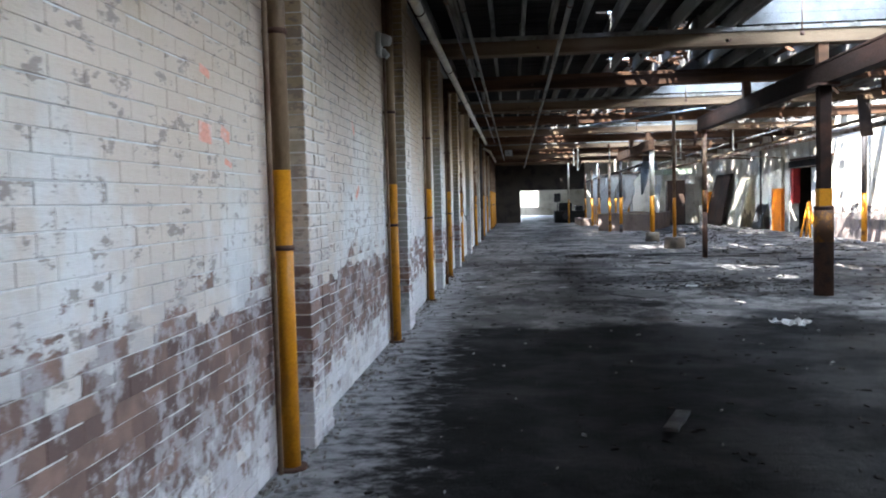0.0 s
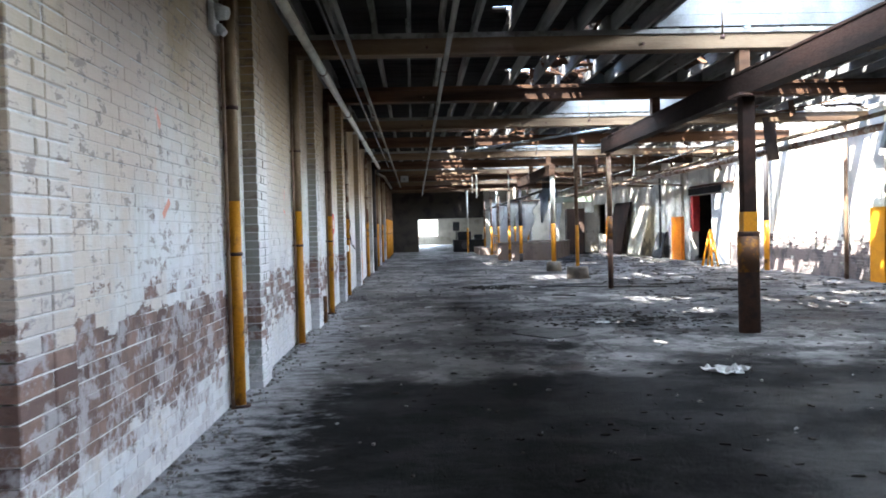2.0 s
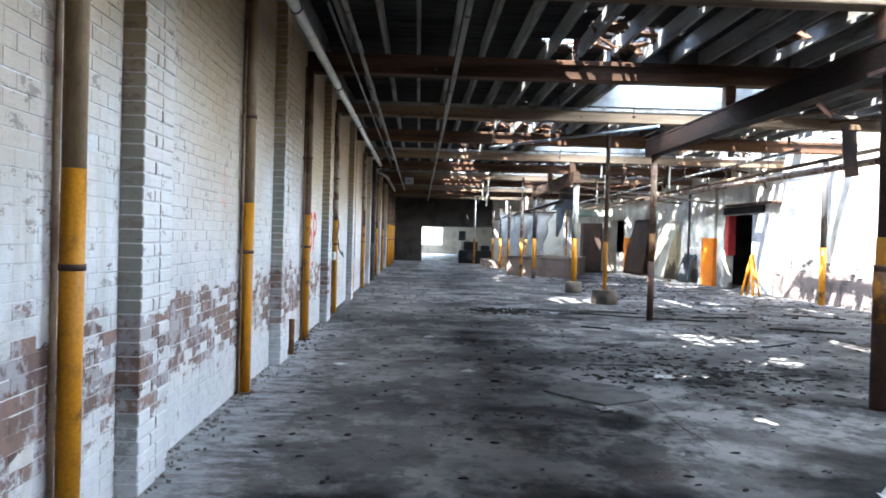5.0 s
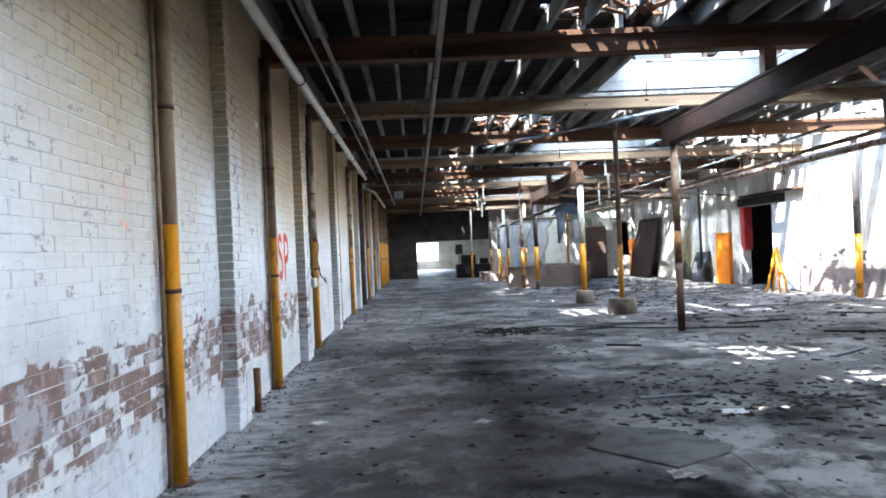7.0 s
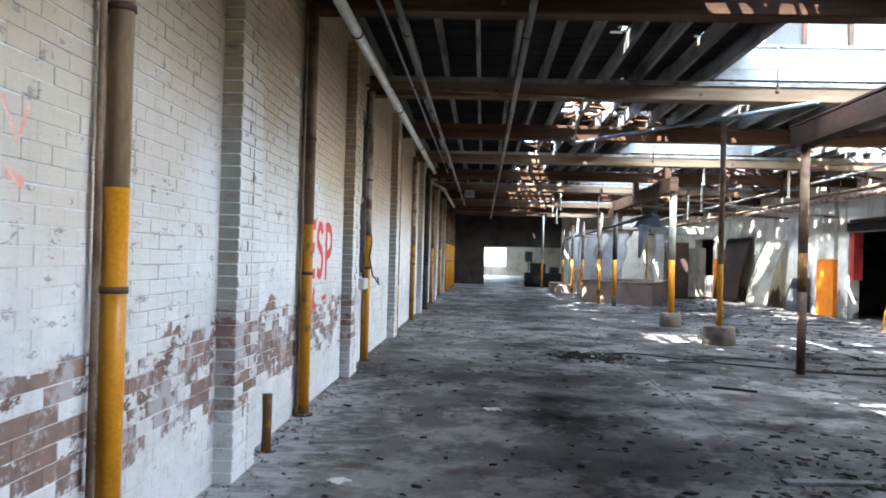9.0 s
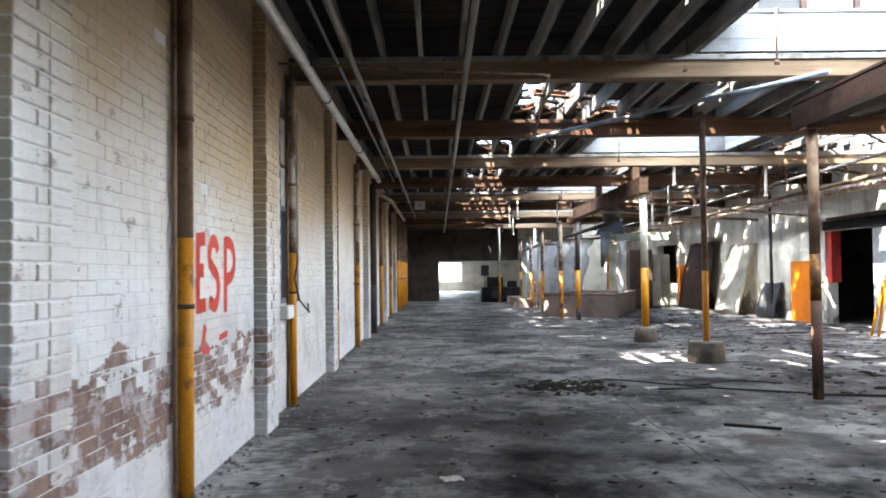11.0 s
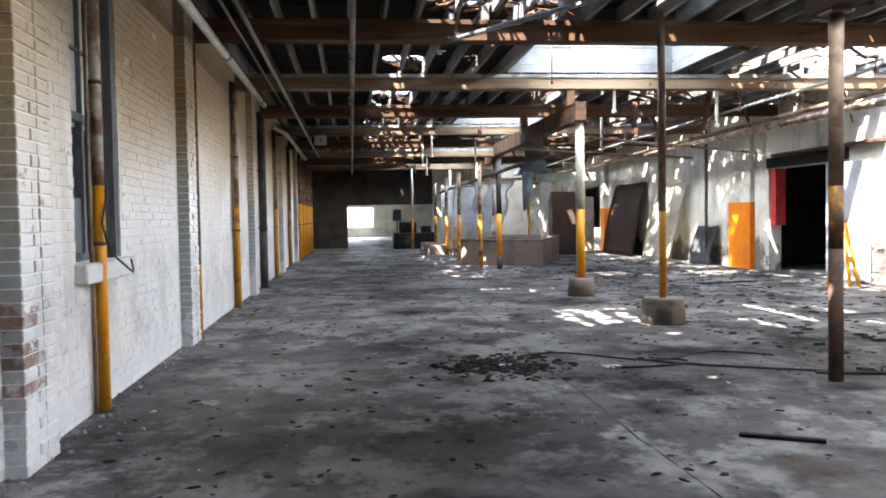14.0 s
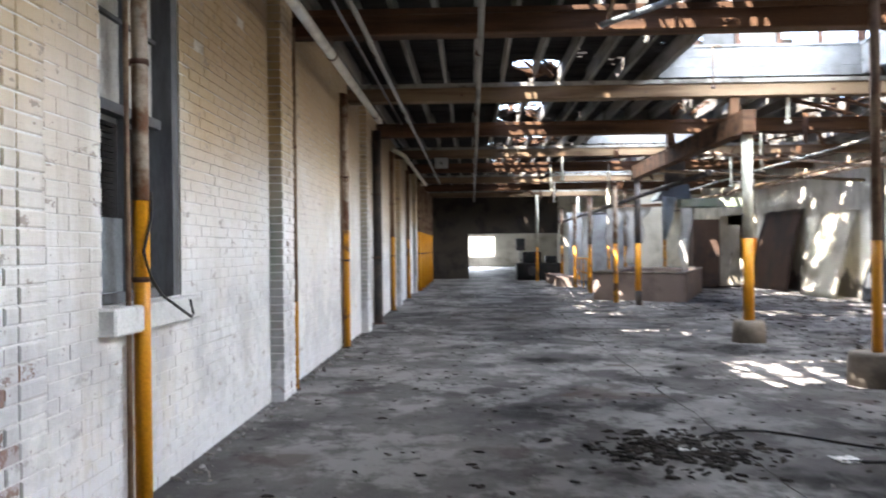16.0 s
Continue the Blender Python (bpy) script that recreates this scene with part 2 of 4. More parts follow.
M["red"] = worn("red_paint", (0.50, 0.045, 0.035), (0.35, 0.03, 0.03), 0.5, 3.0)
M["spray"] = worn("red_spray", (0.66, 0.075, 0.045), (0.60, 0.10, 0.07), 0.7, 8.0)
M["spray_pale"] = worn("faded_orange_spray", (0.80, 0.38, 0.27), (0.76, 0.62, 0.55), 0.7, 9.0)
M["grey_wood"] = worn("grey_wood", (0.15, 0.155, 0.165), (0.085, 0.083, 0.08), 0.8, 2.0, stretch=(2, 2, 0.3))
M["panel"] = worn("grey_panel", (0.42, 0.43, 0.43), (0.31, 0.31, 0.30), 0.6, 2.0)
M["milk"] = worn("whitewashed_glass", (0.58, 0.58, 0.54), (0.40, 0.39, 0.36), 0.3, 3.0)
# Black paint; also stands for the shade behind the east doorway.
M["black"] = worn("black_paint_and_shade", (0.02, 0.02, 0.02), (0.035, 0.03, 0.028), 0.6, 3.0)
M["stone"] = worn("sill_stone", (0.62, 0.62, 0.60), (0.36, 0.35, 0.33), 0.85, 4.0, 0.5, 0.7)
M["paper"] = worn("white_paper", (0.82, 0.82, 0.80), (0.70, 0.69, 0.66), 0.7, 5.0)
M["rubble"] = worn("rubble", (0.20, 0.185, 0.17), (0.48, 0.47, 0.46), 0.9, 5.0)
M["patch"] = worn("thin_concrete_skin", (0.14, 0.135, 0.13), (0.07, 0.068, 0.066), 0.9, 4.0)
M["char"] = worn("dark_debris", (0.028, 0.025, 0.022), (0.06, 0.05, 0.042), 0.9, 5.0)
M["green"] = worn("green_paint", (0.36, 0.42, 0.30), (0.50, 0.52, 0.42), 0.7, 1.5)
M["ground"] = worn("outside_ground", (0.16, 0.14, 0.11), (0.10, 0.12, 0.06), 0.95, 0.5)
M["rubber"] = worn("black_rubber", (0.018, 0.018, 0.018), (0.035, 0.033, 0.03), 0.55, 8.0)
for key in ("beam", "beam_pale", "girder", "joist", "deck", "dark_wall", "char", "black"):
    M[key].node_tree.nodes["Principled BSDF"].inputs["Specular IOR Level"].default_value = 0.1

# ---- mesh helpers ----


def box(bm, x0, x1, y0, y1, z0, z1, m=None):
    vs = [bm.verts.new((x, y, z)) for z in (z0, z1) for x, y in ((x0, y0), (x1, y0), (x1, y1), (x0, y1))]
    for f in ((3, 2, 1, 0), (4, 5, 6, 7), (0, 1, 5, 4), (1, 2, 6, 5), (2, 3, 7, 6), (3, 0, 4, 7)):
        bm.faces.new([vs[i] for i in f])
    if m is not None:
        bmesh.ops.transform(bm, matrix=m, verts=vs)
    return vs


def tube(bm, path, r, seg=12, close=True):
    """A round bar along a list of points; r may be one radius or one for each point."""
    path = [Vector(p) for p in path]
    radii = r if isinstance(r, (list, tuple)) else [r] * len(path)
    rings = []
    for i, p in enumerate(path):
        d = (path[min(i + 1, len(path) - 1)] - path[max(i - 1, 0)]).normalized()
        u = d.cross(Vector((0, 0, 1)) if abs(d.z) < 0.9 else Vector((1, 0, 0))).normalized()
        v = d.cross(u)
        rings.append([bm.verts.new(p + radii[i] * (math.cos(a) * u + math.sin(a) * v)) for a in (2 * math.pi * k / seg for k in range(seg))])
    for a, b in zip(rings, rings[1:]):
        for k in range(seg):
            f = bm.faces.new((a[k], a[(k + 1) % seg], b[(k + 1) % seg], b[k]))
            f.smooth = True
    if close:
        bm.faces.new(list(reversed(rings[0])))
        bm.faces.new(rings[-1])
    return bm


def bevelled(bm, w, seg=2):
    bmesh.ops.bevel(bm, geom=list(bm.edges), offset=w, segments=seg, affect="EDGES", profile=0.6)
    return bm


def part(name, bm, material, parent=None, label=""):
    me = bpy.data.meshes.new(name)
    bmesh.ops.recalc_face_normals(bm, faces=bm.faces)
    bm.to_mesh(me)
    bm.free()
    me.materials.append(material)
    ob = new(name, me)
    if parent is not None:
        ob.parent = parent
    return tagged(ob, label)


def thing(name, label, category, x=0.0, y=0.0, z=0.0, rz=0.0, group="", kind=""):
    ob = new(name)
    ob.matrix_basis = pose(x, y, z, 0, 0, rz)
    return tagged(ob, label, category, group, kind)


def slab(name, x0, x1, y0, y1, z0, z1, material, label, category):
    bm = bmesh.new()
    box(bm, x0, x1, y0, y1, z0, z1)
    return tagged(part(name, bm, material), label, category, kind="structure")


def raw(name, verts, faces, material, parent=None):
    me = bpy.data.meshes.new(name)
    me.from_pydata(verts, [], faces)
    me.materials.append(material)
    ob = new(name, me)
    if parent is not None:
        ob.parent = parent
    return ob


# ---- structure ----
slab("floor", WALL - 0.4, 18.2, BACK - 0.4, 80, -0.25, 0, M["floor"], "dirty grey concrete floor with dust, dark stains and shade painted in near the start", "floor")
slab("ground", -400, 400, -400, 400, -0.6, -0.26, M["ground"], "bare earth and weeds outside the building", "ground")

# openings in the painted wall: (y0, y1, z0, z1)
WINDOW = (20.28, 21.45, 1.13, 3.4)


def cut_wall(name, x0, x1, y0, y1, z1, holes, material, label):
    """A wall along y, in one mesh, with rectangular openings through it."""
    ys = sorted({y0, y1, *[h[0] for h in holes], *[h[1] for h in holes]})
    bm = bmesh.new()
    for a, b in zip(ys, ys[1:]):
        zs = sorted((h[2], h[3]) for h in holes if h[0] < (a + b) / 2 < h[1])
        z = 0.0
        for lo, hi in zs:
            if lo > z:
                box(bm, x0, x1, a, b, z, lo)
            z = hi
        if z < z1:
            box(bm, x0, x1, a, b, z, z1)
    return tagged(part(name, bm, material), label, "wall", kind="structure")


wall_west = cut_wall("wall_west", WALL - 0.38, WALL - 0.0055, BACK, 80, 4.5, [WINDOW], M["joint"], "white-painted brick wall, flaked and stained, beside the walk")
RIGHT_HOLES = [(14.2, 20.0, 0, 2.7), (30.1, 33.4, 0, 2.45), (47.2, 50.4, 0.9, 2.6), (6, 10.5, 0.0, 2.7)]
cut_wall("wall_east", RIGHT, RIGHT + 0.32, BACK, 80, 4.5, RIGHT_HOLES, M["sooty_plaster"], "dirty white plastered wall with open doorways")
slab("wall_south", WALL - 0.4, 18.2, BACK - 0.35, BACK, 0, 4.5, M["plaster"], "plain plastered wall", "wall")
slab("wall_outer_east", 18.0, 18.3, BACK, 25.6, 0, 4.5, M["plaster"], "plain outer wall of the side room", "wall")
slab("wall_outer_east_far", 18.0, 18.3, 35.0, 80, 0, 4.5, M["plaster"], "plain outer wall of the side room", "wall")
slab("wall_outer_low", 18.0, 18.3, 25.6, 35.0, 0, 1.0, M["plaster"], "low wall below the side room's windows", "wall")
slab("wall_outer_high", 18.0, 18.3, 25.6, 35.0, 2.7, 4.5, M["plaster"], "wall above the side room's windows", "wall")
slab("ceiling_side_room", RIGHT + 0.32, 18.3, BACK, 80, 4.2, 4.5, M["deck"], "dark boarded ceiling of the side room", "ceiling")

# partition at the far end with its doorway, and the bright space behind it
slab("wall_end_west", WALL, 0.4, END, END + 0.25, 0, 3.9, M["dark_wall"], "dark dirty partition beside the far doorway", "wall")
slab("wall_end_east", 4.6, RIGHT, END, END + 0.25, 0, 3.9, M["plaster"], "pale partition beside the far doorway", "wall")
slab("wall_end_head", 0.4, 4.6, END, END + 0.25, 2.1, 3.9, M["dark_wall"], "dark boarded wall above the far doorway", "wall")
slab("wall_north_low", 0.3, 2.3, 80, 80.3, 0, 0.75, M["plaster"], "low wall below the far opening", "wall")
slab("wall_north_west", WALL, 0.3, 80, 80.3, 0, 4.5, M["plaster"], "end wall", "wall")
slab("wall_north_east", 2.3, 18.2, 80, 80.3, 0, 4.5, M["plaster"], "end wall", "wall")
slab("wall_north_head", 0.3, 2.3, 80, 80.3, 2.3, 4.5, M["plaster"], "wall above the far loading door", "wall")
slab("ceiling_far", WALL - 0.4, RIGHT + 0.3, BEAMS[-1] + 2.0, 80.3, 4.2, 4.4, M["deck"], "dark boarded ceiling of the far room", "ceiling")

# ---- roof ----
rng = random.Random(5)
HOLES = [  # x, y, half-width, half-depth of the rotted places in the deck
    (2.05, 23.7, 0.42, 0.8), (2.25, 24.62, 0.65, 0.28), (2.95, 24.6, 0.4, 0.16), (2.9, 13.5, 0.22, 0.25), (3.0, 16.0, 0.38, 0.42), (2.5, 15.6, 0.15, 0.3),
    (2.65, 16.58, 0.55, 0.2), (2.0, 36.7, 0.6, 0.35), (1.8, 40.75, 0.7, 0.3), (1.5, 28.6, 0.3, 0.25),
    (1.6, 32.5, 0.40, 0.45), (2.0, 36.6, 0.5, 0.5), (2.2, 40.5, 0.55, 0.5), (2.3, 45.0, 0.6, 0.7), (1.9, 48.8, 0.5, 0.4),
    (4.6, 23.4, 0.10, 1.1), (4.85, 32.0, 0.4, 0.5), (7.1, 16.3, 0.5, 0.4), (8.6, 27.0, 0.8, 0.9), (7.4, 31.5, 0.7, 0.7),
    (9.75, 24.0, 0.95, 4.2), (9.5, 20.4, 0.6, 1.2), (9.3, 28.2, 0.8, 1.1), (8.3, 36.0, 0.7, 0.6), (9.2, 38.4, 0.6, 0.6),
    (6.9, 42.0, 0.9, 1.0), (5.2, 40.2, 0.6, 0.7), (8.2, 46.0, 0.9, 0.7), (5.0, 46.0, 0.7, 1.0), (4.9, 50.5, 0.5, 1.2), (7.5, 51.0, 1.2, 1.0),
    (6.3, 25.9, 0.12, 0.5), (7.3, 22.4, 0.18, 0.7), (8.0, 18.6, 0.12, 0.8), (6.9, 13.6, 0.12, 0.7), (7.8, 14.8, 0.1, 0.9),
    (7.2, 28.2, 0.5, 0.6), (8.2, 33.8, 0.7, 0.5), (6.9, 35.6, 0.5, 0.5), (7.6, 39.0, 0.7, 0.7), (3.9, 22.2, 0.10, 0.2), (2.4, 13.75, 0.12, 0.12), (3.1, 13.95, 0.22, 0.1), (4.95, 13.8, 0.1, 0.6), (4.8, 15.6, 0.1, 0.5), (5.6, 14.6, 0.1, 0.4), (6.9, 26.6, 0.3, 0.25),
]


def rotted(x, y, near):
    shred = noise.noise((x * 8.5, y * 6.5, 3.3))
    for hx, hy, w, d in near:
        q = math.hypot((x - hx) / w, (y - hy) / d)
        if q < 1.15 + 0.75 * noise.noise((x * 3.1, y * 3.1, hx)) + 0.3 * shred and (shred > -0.30 or d > 1.0):
            return True
    if x > 5.2 and y > 13 and shred + 0.8 * noise.noise((x * 1.3, y * 1.1, 9.1)) > 0.74:
        return True
    if 1.0 < x < 3.2 and y > 27 and shred + 0.8 * noise.noise((x * 1.7, y * 0.9, 5.5)) > 0.70:
        return True
    return x > 1.2 and noise.noise((x * 1.9, y * 1.9, 4.2)) + 0.25 * shred > (0.66 if x < 6.5 else 0.50)


def in_well(x, y):
    return WELL_X[0] < x < WELL_X[1] and any(a + 0.1 < y < b - 0.1 for a, b in WELLS)


def roof_deck():
    """Boards across the joists, in one mesh, missing where they have rotted away."""
    bm = bmesh.new()
    step, width = 0.06, 0.115
    y = BACK
    while y < BEAMS[-1] + 2.0:
        x, run = WALL - 0.4, None
        near = [h for h in HOLES if abs(h[1] - y) < 2.0 * h[3]]
        while x < RIGHT + 0.3:
            gone = rotted(x + step / 2, y, near) or in_well(x + step / 2, y)
            if not gone and run is None:
                run = x
            if (gone or x + step >= RIGHT + 0.3) and run is not None:
                dz = rng.uniform(0, 0.012)
                box(bm, run + rng.uniform(-0.03, 0.03), (x if gone else RIGHT + 0.3), y + 0.001, y + width - 0.001, DECK_Z + dz, DECK_Z + 0.03 + dz)
                run = None
            x += step
        y += width
    return tagged(part("ceiling", bm, M["deck"]), "dark rotting roof boards with ragged holes to the sky", "ceiling", kind="structure")


def roof_joists():
    """Grey joists along the building, between the cross beams."""
    bm = bmesh.new()
    ys = [BACK, *BEAMS, BEAMS[-1] + 2.0]
    for a, b in zip(ys, ys[1:]):
        k = 0
        while True:
            x = -1.15 + 0.44 * k + rng.uniform(-0.03, 0.03)
            k += 1
            if x > RIGHT - 0.1:
                break
            if in_well(x, (a + b) / 2):
                continue
            sag = rng.uniform(-0.012, 0.0)
            y, run = a - 0.05, a - 0.05
            while y < b + 0.05:
                broken = any((w > 0.55 and hx > 7 or d < 0.3 and hx < 3.1 and hy > 16) and math.hypot((x - hx) / w, (y - hy) / d) < 0.8 for hx, hy, w, d in HOLES)
                if broken and run is not None:
                    if y - run > 0.15:
                        box(bm, x - 0.024, x + 0.024, run, y, JOIST_Z - 0.02 + sag, DECK_Z - 0.002)
                    run = None
                elif not broken and run is None:
                    run = y
                y += 0.1
            if run is not None and b + 0.05 - run > 0.1:
                box(bm, x - 0.024, x + 0.024, run, b + 0.05, JOIST_Z - 0.02 + sag, DECK_Z - 0.002)
    return tagged(part("ceiling_joists", bm, M["joist"]), "weathered grey roof joists along the hall", "ceiling", kind="structure")


roof_deck()
roof_joists()


def cross_beam(y, pale):
    ob = thing("roof_beam", "brown stained timber roof beam across the hall", "beam", 0, y, BEAM_Z, group="roof beams")
    bm = bmesh.new()
    box(bm, WALL + 0.002, RIGHT - 0.002, -0.13, 0.13, 0, 0.27)
    bevelled(bm, 0.012, 1)
    part("timber", bm, M["beam_pale"] if pale else M["beam"], ob)
    bm = bmesh.new()
    box(bm, WALL + 0.01, RIGHT - 0.01, -0.17, -0.132, 0.20, 0.26)
    part("ledger", bm, M["joist"] if pale else M["beam"], ob, "narrow ledger strip")
    for x in (0.4, 3.2, 6.0, 8.4):
        bm = bmesh.new()
        tube(bm, [(x, -0.155, 0.08), (x, -0.13, 0.08)], 0.022, 6)
        part("bolt", bm, M["rust_iron"], ob)


for i, by in enumerate(BEAMS):
    cross_beam(by, i % 2 == 1)


def roof_monitor(a, b):
    """Raised skylight: a white boarded curb, glazed sides, a shallow roof with added eaves."""
    x0, x1 = WELL_X
    ob = thing("roof_monitor", "raised white-boarded roof skylight with broken panes", "skylight", 0, 0, 0, group="roof skylights", kind="structure")
    z0, z1, z2 = JOIST_Z + 0.004, 4.42, 5.3
    y0, y1 = a + 0.1, b - 0.1
    sides = [((x0, y1), (x1, y1)), ((x0, y0), (x1, y0)), ((x0, y0), (x0, y1)), ((x1, y0), (x1, y1))]
    for (ax, ay), (bx, by) in sides:
        along_x = abs(bx - ax) > 0.1
        n = 5

        def member(name, u0, u1, lo, hi, t, mat, label=""):
            bm = bmesh.new()
            if along_x:
                box(bm, ax + (bx - ax) * u0, ax + (bx - ax) * u1, ay - t, ay + t, lo, hi)
            else:
                box(bm, ax - t, ax + t, ay + (by - ay) * u0, ay + (by - ay) * u1, lo, hi)
            part(name, bm, mat, ob, label)

        for k in range(3):
            h = (z1 - z0) / 3
            member("curb_board", 0, 1, z0 + k * h + 0.004, z0 + (k + 1) * h, 0.022 + 0.003 * (k % 2), M["monitor_board"])
        member("sill", 0, 1, z1 + 0.001, z1 + 0.04, 0.05, M["monitor_board"])
        member("head", 0, 1, z2 - 0.06, z2, 0.05, M["monitor_board"])
        for k in range(n + 1):
            u = min(max(k / n, 0.008), 0.992)
            member("mullion", u - 0.011, u + 0.011, z1 + 0.041, z2 - 0.061, 0.035, M["rust_iron"])
        if along_x and ay == y1:
            member("board_panel", 0.02, 0.185, z1 + 0.045, z2 - 0.065, 0.012, M["monitor_board"], "white board in place of a pane")
            member("board_panel", 0.42, 0.585, z1 + 0.045, z2 - 0.065, 0.012, M["monitor_board"], "white board in place of a pane")
            member("board_panel", 0.23, 0.385, z1 + 0.045, z2 - 0.065, 0.012, M["monitor_grey"], "grey board in place of a pane")
    # Unseen eaves, widened to the south and west to keep direct sun out.
    bm = bmesh.new()
    box(bm, x0 - 0.75, x1 + 0.3, y0 - 0.75, y1 + 0.3, 5.302, 5.38)
    part("roof", bm, M["deck"], ob)


for a, b in WELLS:
    roof_monitor(a, b)


def girder(y0, y1, paint="girder"):
    ob = thing("girder", "dark painted steel girder on the column line", "girder", 4.55, y0, 3.06, group="girders")
    n = y1 - y0
    for name, dims in (("bottom_flange", (-0.1, 0.1, 0, n, 0, 0.03)), ("web", (-0.088, 0.088, 0, n, 0.031, 0.287)), ("top_flange", (-0.1, 0.1, 0, n, 0.288, 0.318))):
        bm = bmesh.new()
        box(bm, *dims)
        part(name, bm, M[paint], ob)
    for b in BEAMS:
        if y0 < b < y1:
            bm = bmesh.new()
            box(bm, -0.07, 0.07, b - y0 - 0.08, b - y0 + 0.08, 0.319, 0.619)
            part("packing_post", bm, M["beam"], ob, "short timber post under the beam")


girder(-8.5, 20.95)
girder(28.3, 36.7, "beam")

# ---- columns ----


def round_column(x, y, top, r, bands, base=0.0, base_r=0.0, label="", square=False):
    """A pipe column: bands are (z, material) from the floor up."""
    ob = thing("column", label, "column", x, y, 0, group="roof columns")
    if base:
        bm = bmesh.new()
        tube(bm, [(0, 0, -0.002), (0, 0, base * 0.9), (0, 0, base)], [base_r, base_r * 0.93, base_r * 0.84], 8 if square else 20)
        part("concrete_base", bm, M["concrete"], ob, "rough concrete footing")
    zs = [z for z, _ in bands] + [top]
    for (z, mat), z1 in zip(bands, zs[1:]):
        bm = bmesh.new()
        tube(bm, [(0, 0, max(z, base)), (0, 0, z1)], r, 18)
        part("shaft", bm, mat, ob)
    bm = bmesh.new()
    box(bm, -r * 1.7, r * 1.7, -r * 1.7, r * 1.7, top - 0.03, top - 0.002)
    part("cap_plate", bm, M["rust_iron"], ob)
    return ob


def box_column(x, y):
    ob = thing("column", "dark steel column in a rusted guard sleeve with rubbed yellow paint", "column", x, y, 0, group="roof columns")
    bm = bmesh.new()
    box(bm, -0.085, 0.085, -0.085, 0.085, 0, 3.058)
    bevelled(bm, 0.012)
    part("shaft", bm, M["girder"], ob)
    bm = bmesh.new()
    tube(bm, [(0, 0, 0), (0, 0, 1.27), (0, 0, 1.30)], [0.135, 0.135, 0.145], 20)
    part("guard_sleeve", bm, M["rust_iron"], ob, "rusted guard sleeve")
    bm = bmesh.new()
    tube(bm, [(0, 0, 0.78), (0, 0, 1.24)], 0.137, 20)
    part("paint_band", bm, M["yellow_rust"], ob, "rubbed yellow band")
    bm = bmesh.new()
    box(bm, -0.089, 0.089, -0.089, 0.089, 1.3, 1.55)
    part("yellow_band", bm, M["yellow_worn"], ob)
    bm = bmesh.new()
    box(bm, -0.16, 0.16, -0.2, 0.2, 3.02, 3.057)
    part("cap_plate", bm, M["rust_iron"], ob)


Y, YW = M["yellow"], M["yellow_worn"]
box_column(4.47, 12.6)
box_column(4.5, 4.5)
round_column(4.56, 20.65, 3.06, 0.06, [(0, M["rust_iron"]), (1.1, M["yellow_rust"]), (1.62, M["pipe_brown"])], label="pipe column, rusted foot, traces of yellow and cream paint")
round_column(4.58, 24.6, BEAM_Z + 0.3, 0.05, [(0, Y), (1.45, M["pipe_brown"])], 0.33, 0.31, "thin rusty pipe column, yellow below, on a concrete footing", True)
round_column(4.58, 28.5, 3.06, 0.078, [(0, Y), (1.52, M["cream"])], 0.32, 0.24, "cream pipe column, yellow below, on a concrete footing")
round_column(4.55, 36.5, 3.06, 0.075, [(0, M["dark_pipe"]), (0.35, Y), (1.5, M["dark_pipe"])], label="dark pipe column with a yellow painted band")
for cy in (37.6, 42.2, 46.0, 50.2):
    round_column(4.2, cy, 3.0, 0.06, [(0, YW), (1.5, M["rusty"])], label="pipe column, worn yellow below, rusty above")
for cx, cy, mat in ((5.6, 47.2, "cream"), (6.6, 49.4, "rusty"), (5.2, 53.0, "cream"), (7.6, 47.0, "yellow"), (3.3, 51.6, "cream")):
    round_column(cx, cy, BEAM_Z, 0.055, [(0, YW), (1.45, M[mat])], label="slim pipe post with worn yellow foot")
round_column(10.35, 25.9, BEAM_Z, 0.08, [(0, YW), (1.45, M["dark_pipe"])], label="dark pipe column with worn yellow lower part")
round_column(10.35, 16.9, BEAM_Z, 0.09, [(0, YW), (2.1, M["cream"])], label="yellow pipe column with a cream top")

# ---- pipes on the painted wall ----


def wall_pipe(y, top_mat, low_mat, r=0.055, split=1.7, thin=True, off=0.02):
    ob = thing("wall_pipe", "upright pipe on the brick wall, yellow below, rusty paint above", "pipe", WALL + off + r, y, 0, group="wall pipes")
    bm = bmesh.new()
    tube(bm, [(0, 0, 0), (0, 0, split)], r, 16)
    part("lower_length", bm, low_mat, ob)
    bm = bmesh.new()
    tube(bm, [(0, 0, split), (0, 0, BEAM_Z - 0.0)], r * 0.98, 16)
    part("upper_length", bm, top_mat, ob)
    bm = bmesh.new()
    tube(bm, [(0, 0, 0), (0, 0, 0.02)], r * 1.7, 16)
    part("floor_flange", bm, M["rust_iron"], ob)
    for z in (1.25, 2.45):
        bm = bmesh.new()
        tube(bm, [(0, 0, z), (0, 0, z + 0.03)], r * 1.12, 16)
        box(bm, -r - off, -r * 0.6, -0.035, 0.035, z, z + 0.03)
        part("strap", bm, M["rust_iron"], ob)
    if thin:
        bm = bmesh.new()
        tube(bm, [(-0.035, -0.10, 0.0), (-0.035, -0.10, BEAM_Z)], 0.016, 8)
        part("conduit", bm, M["pipe_brown"], ob, "thin conduit beside the pipe")


for i, py in enumerate(PIPES_Y):
    wall_pipe(py, M["rusty"] if py in (20.63, 28.15) else (M["tan"] if i < 4 else M["pipe_brown"]), M["yellow"] if i % 2 else M["yellow_worn"], 0.045 if py == 20.63 else 0.053)
wall_pipe(24.5, M["pipe_brown"], M["yellow_worn"], 0.022, 0.9, False, 0.085)
